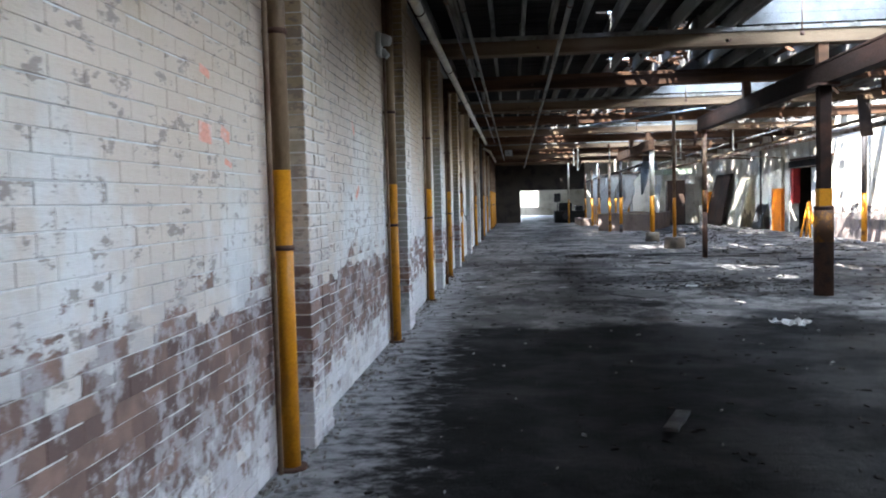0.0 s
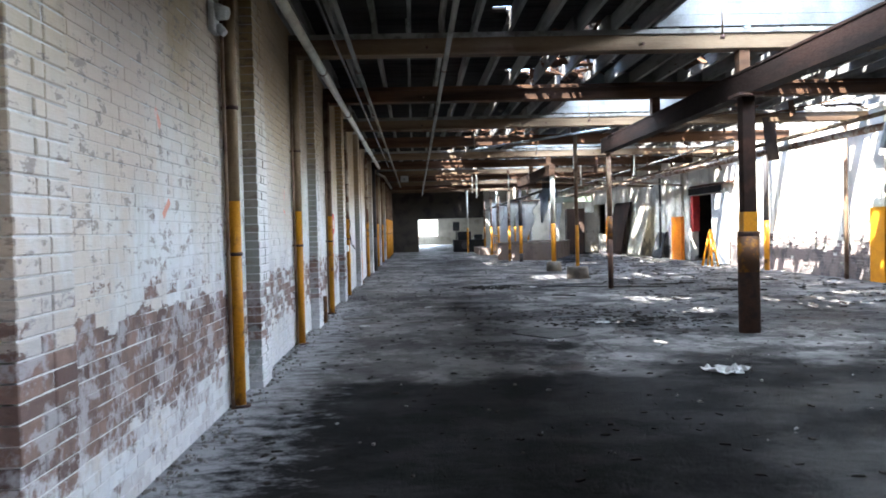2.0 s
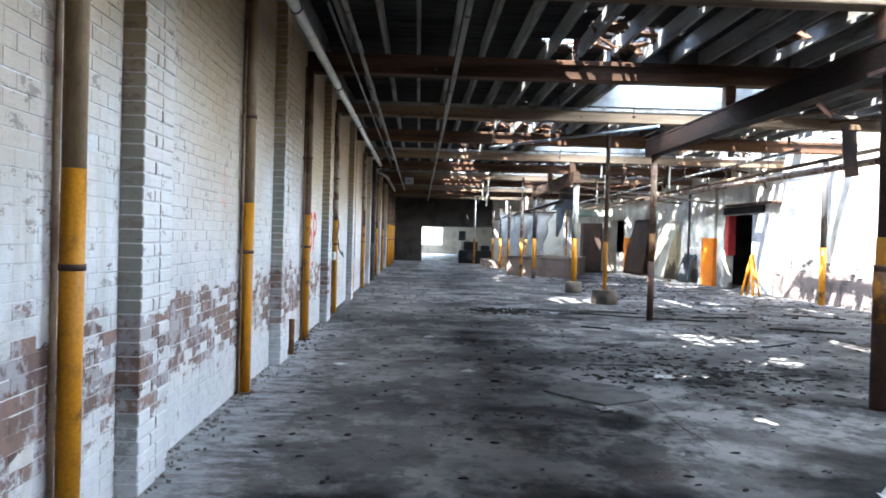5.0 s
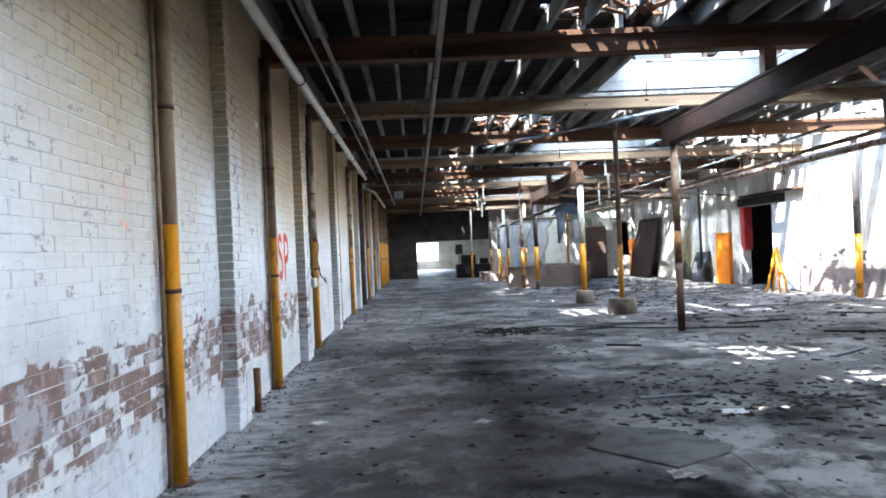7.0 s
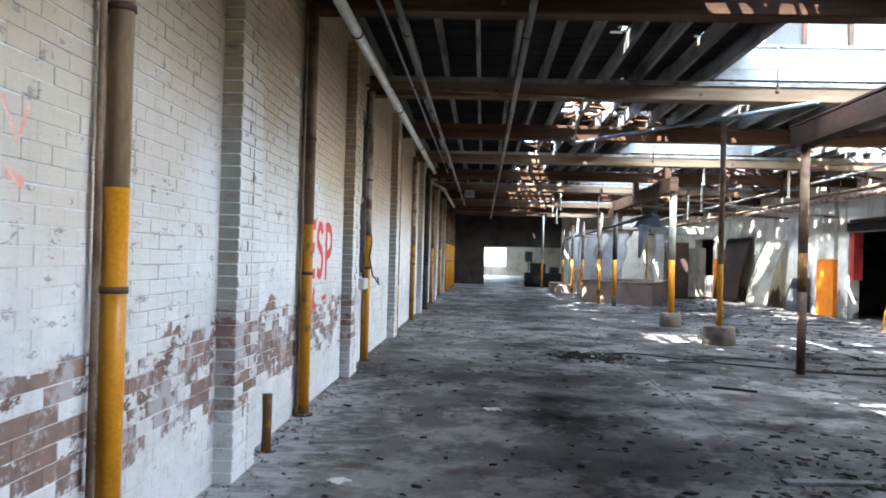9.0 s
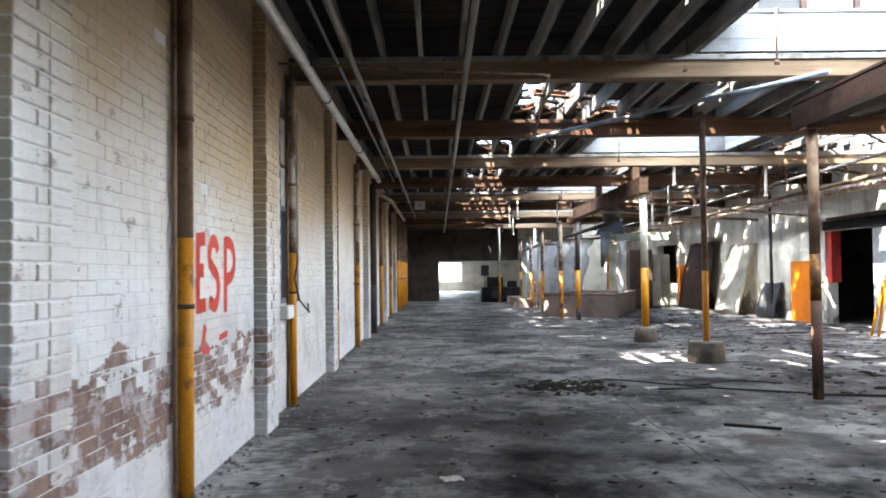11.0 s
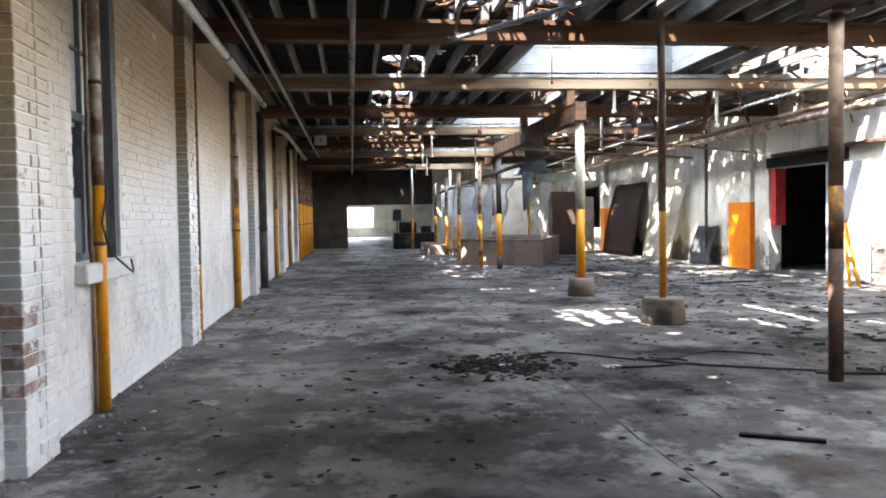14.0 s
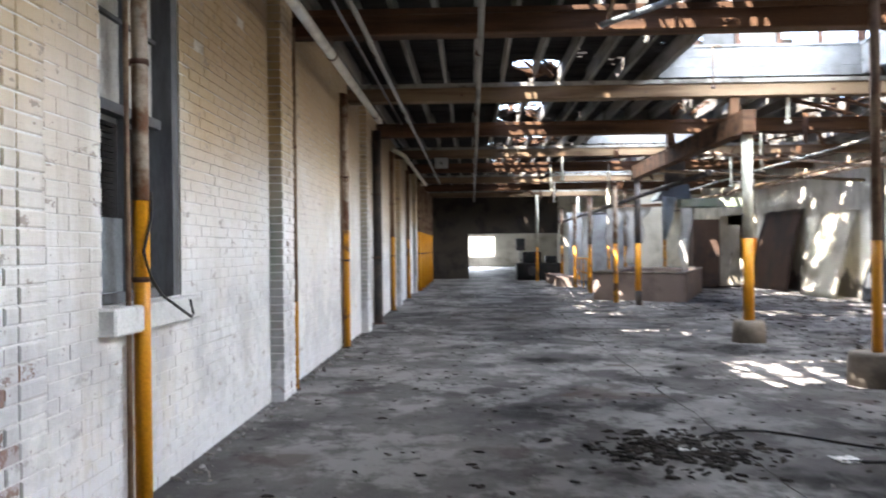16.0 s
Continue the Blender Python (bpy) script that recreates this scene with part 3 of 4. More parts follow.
wall_pipe(32.0, M["dark_pipe"], M["dark_pipe"], 0.085, 1.2, False)
for py in (44.4, 46.4, 48.5, 50.4, 52.4):
    wall_pipe(py, M["pipe_brown"], M["yellow"], 0.10, 2.0, False)

bm = bmesh.new()
tube(bm, [(0, 0, 0), (0.005, 0, 0.2), (0, 0.01, 0.42)], [0.035, 0.033, 0.036], 10)
stub = tagged(part("pipe_stub", bm, M["yellow_rust"]), "short rusted pipe stub standing by the wall", "pipe")
stub.location = (WALL + 0.11, 15.2, 0)

# ---- brick piers and the wall's bricks ----
PIERS = [1.2, 5.0, 9.70, 14.33, 18.95, 23.85, 30.3, 37.0, 43.0]
PIER_W, PIER_D = 0.52, 0.125
COURSE, LENGTH, JOINT = 0.076, 0.215, 0.005


def brick_shape(w, h, d, c=0.0022):
    """One brick seen from its face (+x): a chamfered block, open at the back."""
    v = [(0, 0, 0), (0, w, 0), (0, w, h), (0, 0, h),
         (d - c, 0, 0), (d - c, w, 0), (d - c, w, h), (d - c, 0, h),
         (d, c, c), (d, w - c, c), (d, w - c, h - c), (d, c, h - c)]
    f = [(0, 1, 5, 4), (1, 2, 6, 5), (2, 3, 7, 6), (3, 0, 4, 7), (4, 5, 9, 8), (5, 6, 10, 9), (6, 7, 11, 10), (7, 4, 8, 11), (8, 9, 10, 11)]
    return v, f


def wall_bricks():
    """The bricks of the painted wall: a stretch of single pieces, the rest joined."""
    br = random.Random(11)
    verts, faces, singles = [], [], []
    rows = int(4.1 / COURSE)
    for j in range(rows):
        z = j * COURSE
        y = -2.0 - (LENGTH / 2 if j % 2 else 0)
        while y < 55.4:
            y0, y1 = y, y + LENGTH - br.choice((0.001, 0.002, 0.005))
            y += LENGTH
            zc = z + COURSE / 2
            spans = [(y0, y1)]
            for a, b, lo, hi in (WINDOW,):
                if lo - 0.02 < zc < hi + 0.02:
                    cut = []
                    for s, e in spans:
                        if e <= a or s >= b:
                            cut.append((s, e))
                        else:
                            if s < a - 0.03:
                                cut.append((s, a))
                            if e > b + 0.03:
                                cut.append((b, e))
                    spans = cut
            for s, e in spans:
                d = 0.0095 + br.uniform(-0.0016, 0.0016)
                if br.random() < 0.005:
                    d -= 0.0045
                if 11.0 < s < 12.7 and 0.35 < z < 1.35 and len(singles) < 110 or 17.0 < s < 18.9 and 0.3 < z < 1.1 and len(singles) < 190:
                    singles.append((s, z, e - s, d))
                    continue
                v, f = brick_shape(e - s, COURSE - JOINT - br.choice((-0.003, -0.002, 0.0, 0.003)), d)
                o = len(verts)
                verts += [(WALL - 0.01 + p[0], s + p[1], z + p[2]) for p in v]
                faces += [tuple(o + i for i in q) for q in f]
    tagged(raw("brickwork", verts, faces, M["brick"], wall_west), kind="stuff")
    shared = {}
    for s, z, w, d in singles:
        key = (round(w, 2), round(d, 3))
        if key not in shared:
            me = bpy.data.meshes.new("brick")
            v, f = brick_shape(w, COURSE - JOINT, key[1])
            me.from_pydata(v, [], f)
            me.materials.append(M["brick_piece"])
            shared[key] = me
        ob = new("brick", shared[key])
        ob.parent = wall_west
        ob.location = (WALL - 0.01, s, z)


def pier(y, n):
    ob = thing("brick_pier", "grey-white painted brick pier against the wall, near side shaded in its colour", "pier", WALL, y, 0, group="brick piers")
    br = random.Random(n)
    verts, faces = [], []
    for j in range(int(4.0 / COURSE)):
        z = j * COURSE
        cuts = [0, 0.205, 0.31, PIER_W] if j % 2 else [0, 0.31, PIER_W]
        for a, b in zip(cuts, cuts[1:]):
            v, f = brick_shape(b - a - (0.008 if b < PIER_W else 0), COURSE - 0.008, PIER_D + br.uniform(-0.004, 0.004), 0.006)
            o = len(verts)
            dy = br.uniform(-0.003, 0.003)
            verts += [(p[0], a + p[1] + dy, z + p[2]) for p in v]
            faces += [tuple(o + i for i in q) for q in f]
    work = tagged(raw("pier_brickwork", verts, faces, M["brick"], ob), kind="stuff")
    work.data.materials.append(M["pier_shaded_side"])
    # South faces get the paint that has their shade in it.
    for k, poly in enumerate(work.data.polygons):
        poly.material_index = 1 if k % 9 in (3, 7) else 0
    bm = bmesh.new()
    box(bm, 0.006, PIER_D - 0.009, 0.008, PIER_W - 0.008, 0, 4.0)
    part("pier_core", bm, M["joint"], ob)


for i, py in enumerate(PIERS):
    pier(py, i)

# ---- the window in the painted wall ----


def wall_window():
    y0, y1, z0, z1 = WINDOW
    ob = thing("window_1", "tall grey wooden wall window with whitewashed panes and a dark broken part", "window", WALL - 0.13, y0, z0, kind="structure")
    w, h = y1 - y0, z1 - z0

    def bar(name, a, b, lo, hi, x0=-0.03, x1=0.03, mat="grey_wood", parent=ob, label=""):
        bm = bmesh.new()
        box(bm, x0, x1, a, b, lo, hi)
        return part(name, bm, M[mat], parent, label)

    bar("jamb", 0.001, 0.07, 0, h, -0.08, 0.09)
    bar("jamb", w - 0.12, w - 0.001, 0, h, -0.08, 0.12)
    bar("head", 0.071, w - 0.121, h - 0.09, h - 0.001, -0.08, 0.10)
    bar("bottom_rail", 0.071, w - 0.121, 0.0, 0.06)
    bar("meeting_rail", 0.071, w - 0.121, 1.06, 1.12, -0.03, 0.05)
    bar("muntin", w * 0.47, w * 0.47 + 0.025, 1.121, h - 0.09)
    bar("muntin", 0.071, w - 0.121, 1.60, 1.625, -0.025, 0.02)
    for a, b in ((0.071, w * 0.47), (w * 0.47 + 0.026, w - 0.121)):
        for lo, hi in ((1.121, 1.599), (1.626, h - 0.091)):
            bar("pane", a, b, lo, hi, -0.012, -0.006, "milk", ob, "whitewashed pane")
    bar("lower_panel", 0.08, w * 0.47, 0.061, 0.48, -0.015, 0.005, "steel", ob, "grey board panel")
    bar("stile", w * 0.47, w * 0.47 + 0.05, 0.061, 1.059, -0.02, 0.03)
    for k in range(15):
        bar("louvre_slat", 0.09, w * 0.47 - 0.01, 0.50 + 0.036 * k, 0.522 + 0.036 * k, -0.06, -0.03, "black", ob, "black louvre slat")
    bar("backing", 0.002, w - 0.002, 0.0, 1.058, -0.13, -0.115, "black", ob, "dark backing board")
    bar("upper_backing", 0.002, w - 0.002, 1.059, h - 0.002, -0.13, -0.115, "panel", ob)
    bm = bmesh.new()
    box(bm, 0.0, 0.22, -0.05, w + 0.13, -0.15, -0.002)
    bevelled(bm, 0.012, 1)
    part("window_sill", bm, M["stone"], ob, "chipped stone sill")


wall_window()
bm = bmesh.new()
tube(bm, [(WALL + 0.10, 20.68, 1.75), (WALL + 0.125, 20.62, 1.60), (WALL + 0.10, 20.57, 1.42), (WALL + 0.125, 20.60, 1.28), (WALL + 0.12, 20.78, 1.17), (WALL + 0.18, 21.1, 1.02), (WALL + 0.16, 21.2, 1.03), (WALL + 0.15, 21.17, 1.12)], 0.009, 8)
tagged(part("cable", bm, M["rubber"]), "loose black cable wound round the yellow pipe", "cable")

# ---- sprayed marks on the painted wall ----


def stroke(bm, pts, w):
    """A flat painted stroke, 2 mm proud of the bricks, through points (y, z)."""
    prev = None
    for i, (y, z) in enumerate(pts):
        a, b = pts[max(i - 1, 0)], pts[min(i + 1, len(pts) - 1)]
        t = Vector((b[0] - a[0], b[1] - a[1])).normalized()
        nrm = Vector((-t.y, t.x)) * w / 2
        cur = [bm.verts.new((WALL + 0.0035 - 0.0, y + s * nrm.x, z + s * nrm.y)) for s in (1, -1)]
        if prev:
            bm.faces.new((prev[0], prev[1], cur[1], cur[0]))
        prev = cur


def arc(cy, cz, ry, rz, a0, a1, n=14):
    return [(cy + ry * math.cos(radians(a0 + (a1 - a0) * k / n)), cz + rz * math.sin(radians(a0 + (a1 - a0) * k / n))) for k in range(n + 1)]


letters = thing("sprayed_letters", "red sprayed letters ESP on the white brick wall", "graffiti", 0, 0.17, 0.0)
for name, strokes in (
        ("letter_e", [[(16.98, 1.19), (16.98, 1.76)], [(16.98, 1.71), (17.17, 1.73)], [(16.98, 1.49), (17.13, 1.50)], [(16.98, 1.24), (17.18, 1.25)]]),
        ("letter_s", [arc(17.40, 1.60, 0.12, 0.12, 20, 180) + [(17.29, 1.55)] + arc(17.40, 1.36, 0.13, 0.13, 80, -90) + [(17.28, 1.27)]]),
        ("letter_p", [[(17.74, 1.17), (17.74, 1.76)], [(17.74, 1.73)] + arc(17.86, 1.58, 0.17, 0.14, 85, -85) + [(17.74, 1.42)]])):
    bm = bmesh.new()
    for s in strokes:
        stroke(bm, s, 0.10)
    part(name, bm, M["spray"], letters)
for pts, w in (([(17.08, 0.93), (17.16, 1.10)], 0.09), ([(17.08, 0.93), (17.28, 0.91)], 0.06), ([(17.55, 0.98), (17.8, 1.0)], 0.05)):
    bm = bmesh.new()
    stroke(bm, pts, w)
    part("spray_mark", bm, M["spray"], letters)
faded = thing("faded_spray", "faint orange spray marks on the white brick wall", "graffiti")
for pts, w in (([(3.62, 2.12), (3.74, 2.10)], 0.04), ([(3.58, 1.84), (3.74, 1.83)], 0.09), ([(3.86, 1.86), (3.98, 1.83)], 0.06), ([(3.9, 1.72), (4.0, 1.70)], 0.03),
               ([(11.95, 1.95), (12.05, 1.80), (12.12, 1.95)], 0.03), ([(11.98, 1.70), (12.1, 1.66)], 0.04), ([(7.2, 1.55), (7.35, 1.65)], 0.05), ([(7.1, 2.2), (7.2, 2.1)], 0.06)):
    bm = bmesh.new()
    stroke(bm, pts, w)
    part("spray_mark", bm, M["spray_pale"], faded)

# White block and bowls added in place of a bright spot beside the pipe.
fitting = thing("bright_spot_block", "white shape standing in for a bright spot high on the brick wall", "fitting", WALL + 0.004, 8.5, 3.0)
bm = bmesh.new()
box(bm, 0, 0.05, 0, 0.2, 0, 0.24)
bevelled(bm, 0.02)
part("back_box", bm, M["paper"], fitting)
bm = bmesh.new()
tube(bm, [(0.05, 0.1, 0.17), (0.14, 0.08, 0.15)], [0.07, 0.05], 10)
part("bowl", bm, M["paper"], fitting, "added white bowl shape")
bm = bmesh.new()
tube(bm, [(0.05, 0.12, 0.05), (0.11, 0.1, 0.0)], [0.045, 0.03], 10)
part("bowl", bm, M["paper"], fitting)

# ---- overhead pipes ----


def overhead(name, pts, r, mat, label, hangers=()):
    ob = thing(name, label, "pipe", group="overhead pipes")
    bm = bmesh.new()
    tube(bm, pts, r, 12)
    part("pipe_run", bm, mat, ob)
    for hx, hy, z in hangers:
        bm = bmesh.new()
        tube(bm, [(hx, hy, z), (hx, hy, BEAM_Z - 0.001)], 0.008, 6)
        tube(bm, [(hx, hy - 0.02, z), (hx, hy + 0.02, z)], r + 0.008, 12)
        part("hanger", bm, M["rust_iron"], ob)


HB = [b for b in BEAMS if b < 54]
overhead("ceiling_pipe", [(-0.95, -8.9, 3.5), (-0.95, 29.6, 3.5)], 0.05, M["cream"], "thick dull cream pipe under the roof along the wall", [(-0.95, b, 3.5) for b in HB if b < 29.5])
overhead("ceiling_pipe", [(-1.2, 34.4, 3.62), (-0.95, 34.8, 3.5), (-0.92, 43.0, 3.48)], 0.05, M["cream"], "thick dull cream pipe length under the roof", [(-0.94, b, 3.49) for b in HB if 35 < b < 43])
overhead("ceiling_pipe", [(-0.5, -8.9, 3.5), (-0.46, 42.5, 3.5)], 0.026, M["joist"], "thin grey pipe under the roof", [(-0.49, b, 3.5) for b in HB if b < 42])
overhead("ceiling_pipe", [(-0.68, -8.9, 3.58), (-0.66, 30.5, 3.58)], 0.016, M["dark_pipe"], "thin dark conduit under the roof", [(-0.67, b, 3.58) for b in HB if b < 30])
overhead("ceiling_pipe", [(0.6, -8.9, 3.5), (0.66, 53.0, 3.5)], 0.03, M["joist"], "long straight grey sprinkler pipe under the beams", [(0.62, b, 3.5) for b in HB])
overhead("ceiling_pipe", [(-1.2, 19.3, 3.5), (1.5, 19.9, 3.5), (1.8, 23.8, 3.52), (1.82, 23.9, 3.52)], 0.016, M["pipe_brown"], "thin brown pipe crossing under the beams", [(1.57, 20.9, 3.5)])
overhead("ceiling_pipe", [(1.75, 23.9, 3.48), (4.4, 19.85, 3.5)], 0.028, M["steel"], "pale diagonal pipe hanging under the beams", [(3.73, 20.9, 3.49)])
overhead("ceiling_pipe", [(9.0, 12.0, 3.15), (8.9, 54.0, 3.1)], 0.075, M["rusty"], "thick rusty pipe under the roof along the far side", [(8.97, b, 3.13) for b in HB if b > 12])
overhead("ceiling_pipe", [(8.55, 16.0, 3.3), (8.5, 54.0, 2.95)], 0.045, M["beam_pale"], "sagging tan pipe under the roof", [(8.52, b, 3.3 - (b - 16) * 0.0092) for b in HB if b > 17])
overhead("ceiling_pipe", [(7.9, 22.0, 3.42), (7.6, 48.0, 3.2)], 0.03, M["joist"], "grey pipe under the roof", [(7.78, b, 3.33) for b in HB if 24 < b < 44])
overhead("ceiling_pipe", [(4.45, 30.0, 2.62), (4.45, 54.0, 2.5)], 0.05, M["dark_pipe"], "dark pipe along the column line", [(4.45, b, 2.58) for b in HB if b > 32])
overhead("ceiling_pipe", [(4.45, 33.0, 3.35), (10.3, 33.4, 2.85)], 0.03, M["rusty"], "rusty cross pipe under the roof", [(6.5, 33.14, 3.17)])
overhead("ceiling_pipe", [(5.0, 38.0, 3.4), (10.3, 37.2, 3.0)], 0.04, M["beam_pale"], "tan cross pipe under the roof", [(8.0, 37.55, 3.17)])
for dx, dy, n in ((2.8, 37.0, 3.1), (4.6, 41.0, 3.0), (7.0, 37.15, 2.9), (6.5, 33.5, 2.95), (7.4, 29.2, 3.05), (5.4, 29.1, 3.3), (2.9, 41.0, 3.1), (3.4, 45.1, 3.0)):
    bm = bmesh.new()
    tube(bm, [(dx, dy, n), (dx, dy, BEAM_Z + 0.3)], 0.03, 10)
    tube(bm, [(dx, dy, n - 0.02), (dx, dy, n + 0.03)], 0.045, 10)
    tagged(part("drop_pipe", bm, M["cream"]), "short cream drop pipe hanging from the roof", "pipe", "drop pipes")
for wy in [(a + b) / 2 for a, b in WELLS if 8 < a < 35]:
    ob = thing("skylight_crank", "thin bent skylight opening rod", "rod", 0, wy, 0)
    bm = bmesh.new()
    tube(bm, [(4.35, 1.93, 4.45), (4.1, 1.5, 4.35), (4.1, 1.5, 3.75)], 0.016, 8)
    part("rod", bm, M["pipe_brown"], ob)
    bm = bmesh.new()
    tube(bm, [(4.1, 1.5, 3.72), (4.1, 1.5, 3.78)], 0.03, 8)
    part("rod_end", bm, M["rust_iron"], ob)

def roof_wreck():
    """Broken laths and boards that hang under the rotted roof, one joined mesh."""
    rr = random.Random(21)
    bm = bmesh.new()
    for _ in range(170):
        x, y = rr.uniform(6.6, 10.3), rr.uniform(19, 52)
        if rr.random() < 0.25:
            x = rr.uniform(1.5, 6.4)
            y = rr.uniform(36, 53)
        if x > 8.8 and 19.5 < y < 29:
            continue
        l = rr.uniform(0.3, 1.5)
        steep = rr.random() < 0.3
        m = pose(x, y, rr.uniform(3.72, 4.1), rr.uniform(40, 100) if steep else rr.uniform(-14, 14), rr.uniform(-20, 20), rr.uniform(0, 180))
        w = rr.uniform(0.02, 0.07)
        if steep:
            l *= 0.5
        box(bm, -w, w, -l, 0.0 if steep else l, -0.012, 0.012, m)
    for hx, hy, hw, hd in HOLES:
        for _ in range(int(6 + 14 * hw)):
            x, y, l, w = hx + hw * rr.gauss(0, 0.55), hy + hd * rr.gauss(0, 0.55), rr.uniform(0.06, 0.3), rr.uniform(0.012, 0.05)
            if hd < 1.0 and not in_well(x, y):
                box(bm, -w, w, -l, l, -0.008, 0.008, pose(x, y, rr.uniform(4.0, 4.18), rr.uniform(-35, 35), rr.uniform(-35, 35), rr.uniform(0, 180)))
    tagged(part("roof_wreck", bm, M["beam"]), "broken laths and boards hanging from the rotted roof", "debris", kind="stuff")


roof_wreck()

# small junction box under a beam near the wall
ob = thing("junction_box", "grey metal junction box under a beam", "box", -0.2, 36.9, 3.42)
bm = bmesh.new()
box(bm, -0.16, 0.16, -0.06, 0.06, 0, 0.255)
bevelled(bm, 0.01)
part("case", bm, M["panel"], ob)
bm = bmesh.new()
tube(bm, [(0, -0.066, 0.12), (0, -0.05, 0.12)], 0.03, 10)
part("knockout", bm, M["black"], ob)


def batten_light():
    ob = thing("strip_light", "white strip light hanging askew from one end", "light", 8.05, 17.2, 2.62)
    ob.matrix_basis = pose(8.85, 17.0, 2.68, 0, 14, -20)
    bm = bmesh.new()
    box(bm, -0.16, 0.16, -0.05, 0.03, 0, 1.25)
    bevelled(bm, 0.015)
    part("housing", bm, M["panel"], ob)
    for x in (-0.08, 0.08):
        bm = bmesh.new()
        tube(bm, [(x, -0.075, 0.03), (x, -0.075, 1.22)], 0.018, 10)
        part("tube", bm, M["white_board"], ob, "dead white tube")


batten_light()
bm = bmesh.new()
box(bm, -0.14, 0.14, -0.02, 0.02, -1.0, 0.0)
bmesh.ops.subdivide_edges(bm, edges=list(bm.edges), cuts=4, use_grid_fill=True)
for v in bm.verts:
    v.co += Vector((noise.noise(v.co * 3) * 0.06, noise.noise(v.co * 3 + Vector((5, 0, 0))) * 0.08, 0))
ob = tagged(part("hanging_board", bm, M["sheet_rust"]), "dark torn board hanging from the roof", "board")
ob.matrix_basis = pose(8.3, 20.85, BEAM_Z + 0.12, 4, -8, 10)

# ---- the opposite side ----


def east_pier(y0, y1, proud, top, paint, label):
    ob = thing("wall_pier", label, "pier", RIGHT, y0, 0, group="opposite wall piers")
    bm = bmesh.new()
    box(bm, -proud, -0.002, 0, y1 - y0, 0, top)
    bevelled(bm, 0.015, 1)
    part("shaft", bm, M["plaster"], ob)
    bm = bmesh.new()
    box(bm, -proud - 0.006, -0.001, -0.006, y1 - y0 + 0.006, 0, 1.68)
    part("painted_foot", bm, M[paint], ob, "painted lower part")


east_pier(20.02, 20.6, 0.12, 3.9, "yellow", "plastered pier with a yellow painted foot")
east_pier(34.1, 35.3, 0.12, 3.9, "orange", "white plastered pier with a bright orange foot")
east_pier(13.5, 14.1, 0.12, 3.9, "yellow", "plastered pier with a yellow painted foot")
east_pier(46.0, 46.5, 0.2, 3.9, "orange", "plastered pier with an orange foot")

# bricks bared at the foot of the opposite wall
ob = thing("bared_brickwork", "sooty bared brickwork at the foot of the opposite wall", "brickwork", RIGHT, 20.7, 0, kind="structure")
verts, faces = [], []
br = random.Random(3)
for j in range(15):
    y = -0.1 if j % 2 else 0.0
    while y < 8.5:
        if br.random() < 0.92 - max(0, j - 8) * 0.12:
            v, f = brick_shape(LENGTH - JOINT, COURSE - JOINT, 0.014 + br.uniform(0, 0.008))
            o = len(verts)
            verts += [(-p[0], y + p[1], j * COURSE + p[2]) for p in v]
            faces += [tuple(o + i for i in reversed(q)) for q in f]
        y += LENGTH
tagged(raw("brickwork", verts, faces, worn("sooty_brick", (0.24, 0.19, 0.17), (0.10, 0.09, 0.085), 0.9, 2.5), ob), kind="stuff")

# doorway with a red frame and a sliding panel
ob = thing("door_1", "dark doorway with a red post and a grey sliding panel", "door", RIGHT, 0, 0, kind="structure")
for name, dims, mat, label in (
        ("red_post", (0.02, 0.28, 33.1, 33.38, 1.1, 2.44), "red", "red painted post"),
        ("lintel", (-0.06, 0.28, 30.1, 33.4, 2.46, 2.7), "black", "dark lintel"),
        ("sliding_panel", (-0.12, -0.05, 29.3, 30.75, 0.02, 2.4), "panel", "grey sliding panel"),
        ("rail", (-0.16, -0.02, 28.9, 33.0, 2.71, 2.78), "rust_iron", "rusty sliding rail")):
    bm = bmesh.new()
    box(bm, *dims)
    bevelled(bm, 0.008, 1)
    part(name, bm, M[mat], ob, label)
# Walls added behind the doorway; their black and dark tones stand for shade inside.
slab("wall_dark_room", 13.5, 13.7, 28.5, 35.5, 0, 4.2, M["black"], "added back wall behind the doorway, black in place of shade", "wall")
slab("wall_dark_room_south", RIGHT + 0.32, 13.5, 28.3, 28.5, 0, 4.2, M["dark_wall"], "added side wall behind the doorway, dark in place of shade", "wall")
slab("wall_dark_room_north", RIGHT + 0.32, 13.5, 35.5, 35.7, 0, 4.2, M["dark_wall"], "added side wall behind the doorway, dark in place of shade", "wall")


def sawhorse():
    ob = thing("trestle", "yellow wooden trestle leaning by the doorway", "trestle", 9.8, 29.0, 0, 15)
    for a, b in (((-0.11, -0.25, 0), (0.0, 0.0, 1.2)), ((0.11, -0.25, 0), (0.03, 0.0, 1.2)), ((-0.1, 0.3, 0), (0.0, 0.03, 1.15)), ((0.1, 0.3, 0), (0.03, 0.03, 1.15))):
        bm = bmesh.new()
        tube(bm, [a, b], 0.042, 4)
        part("leg", bm, M["yellow"], ob)
    bm = bmesh.new()
    box(bm, -0.09, 0.09, -0.16, -0.12, 0.45, 0.55)
    part("rung", bm, M["yellow_worn"], ob)


sawhorse()


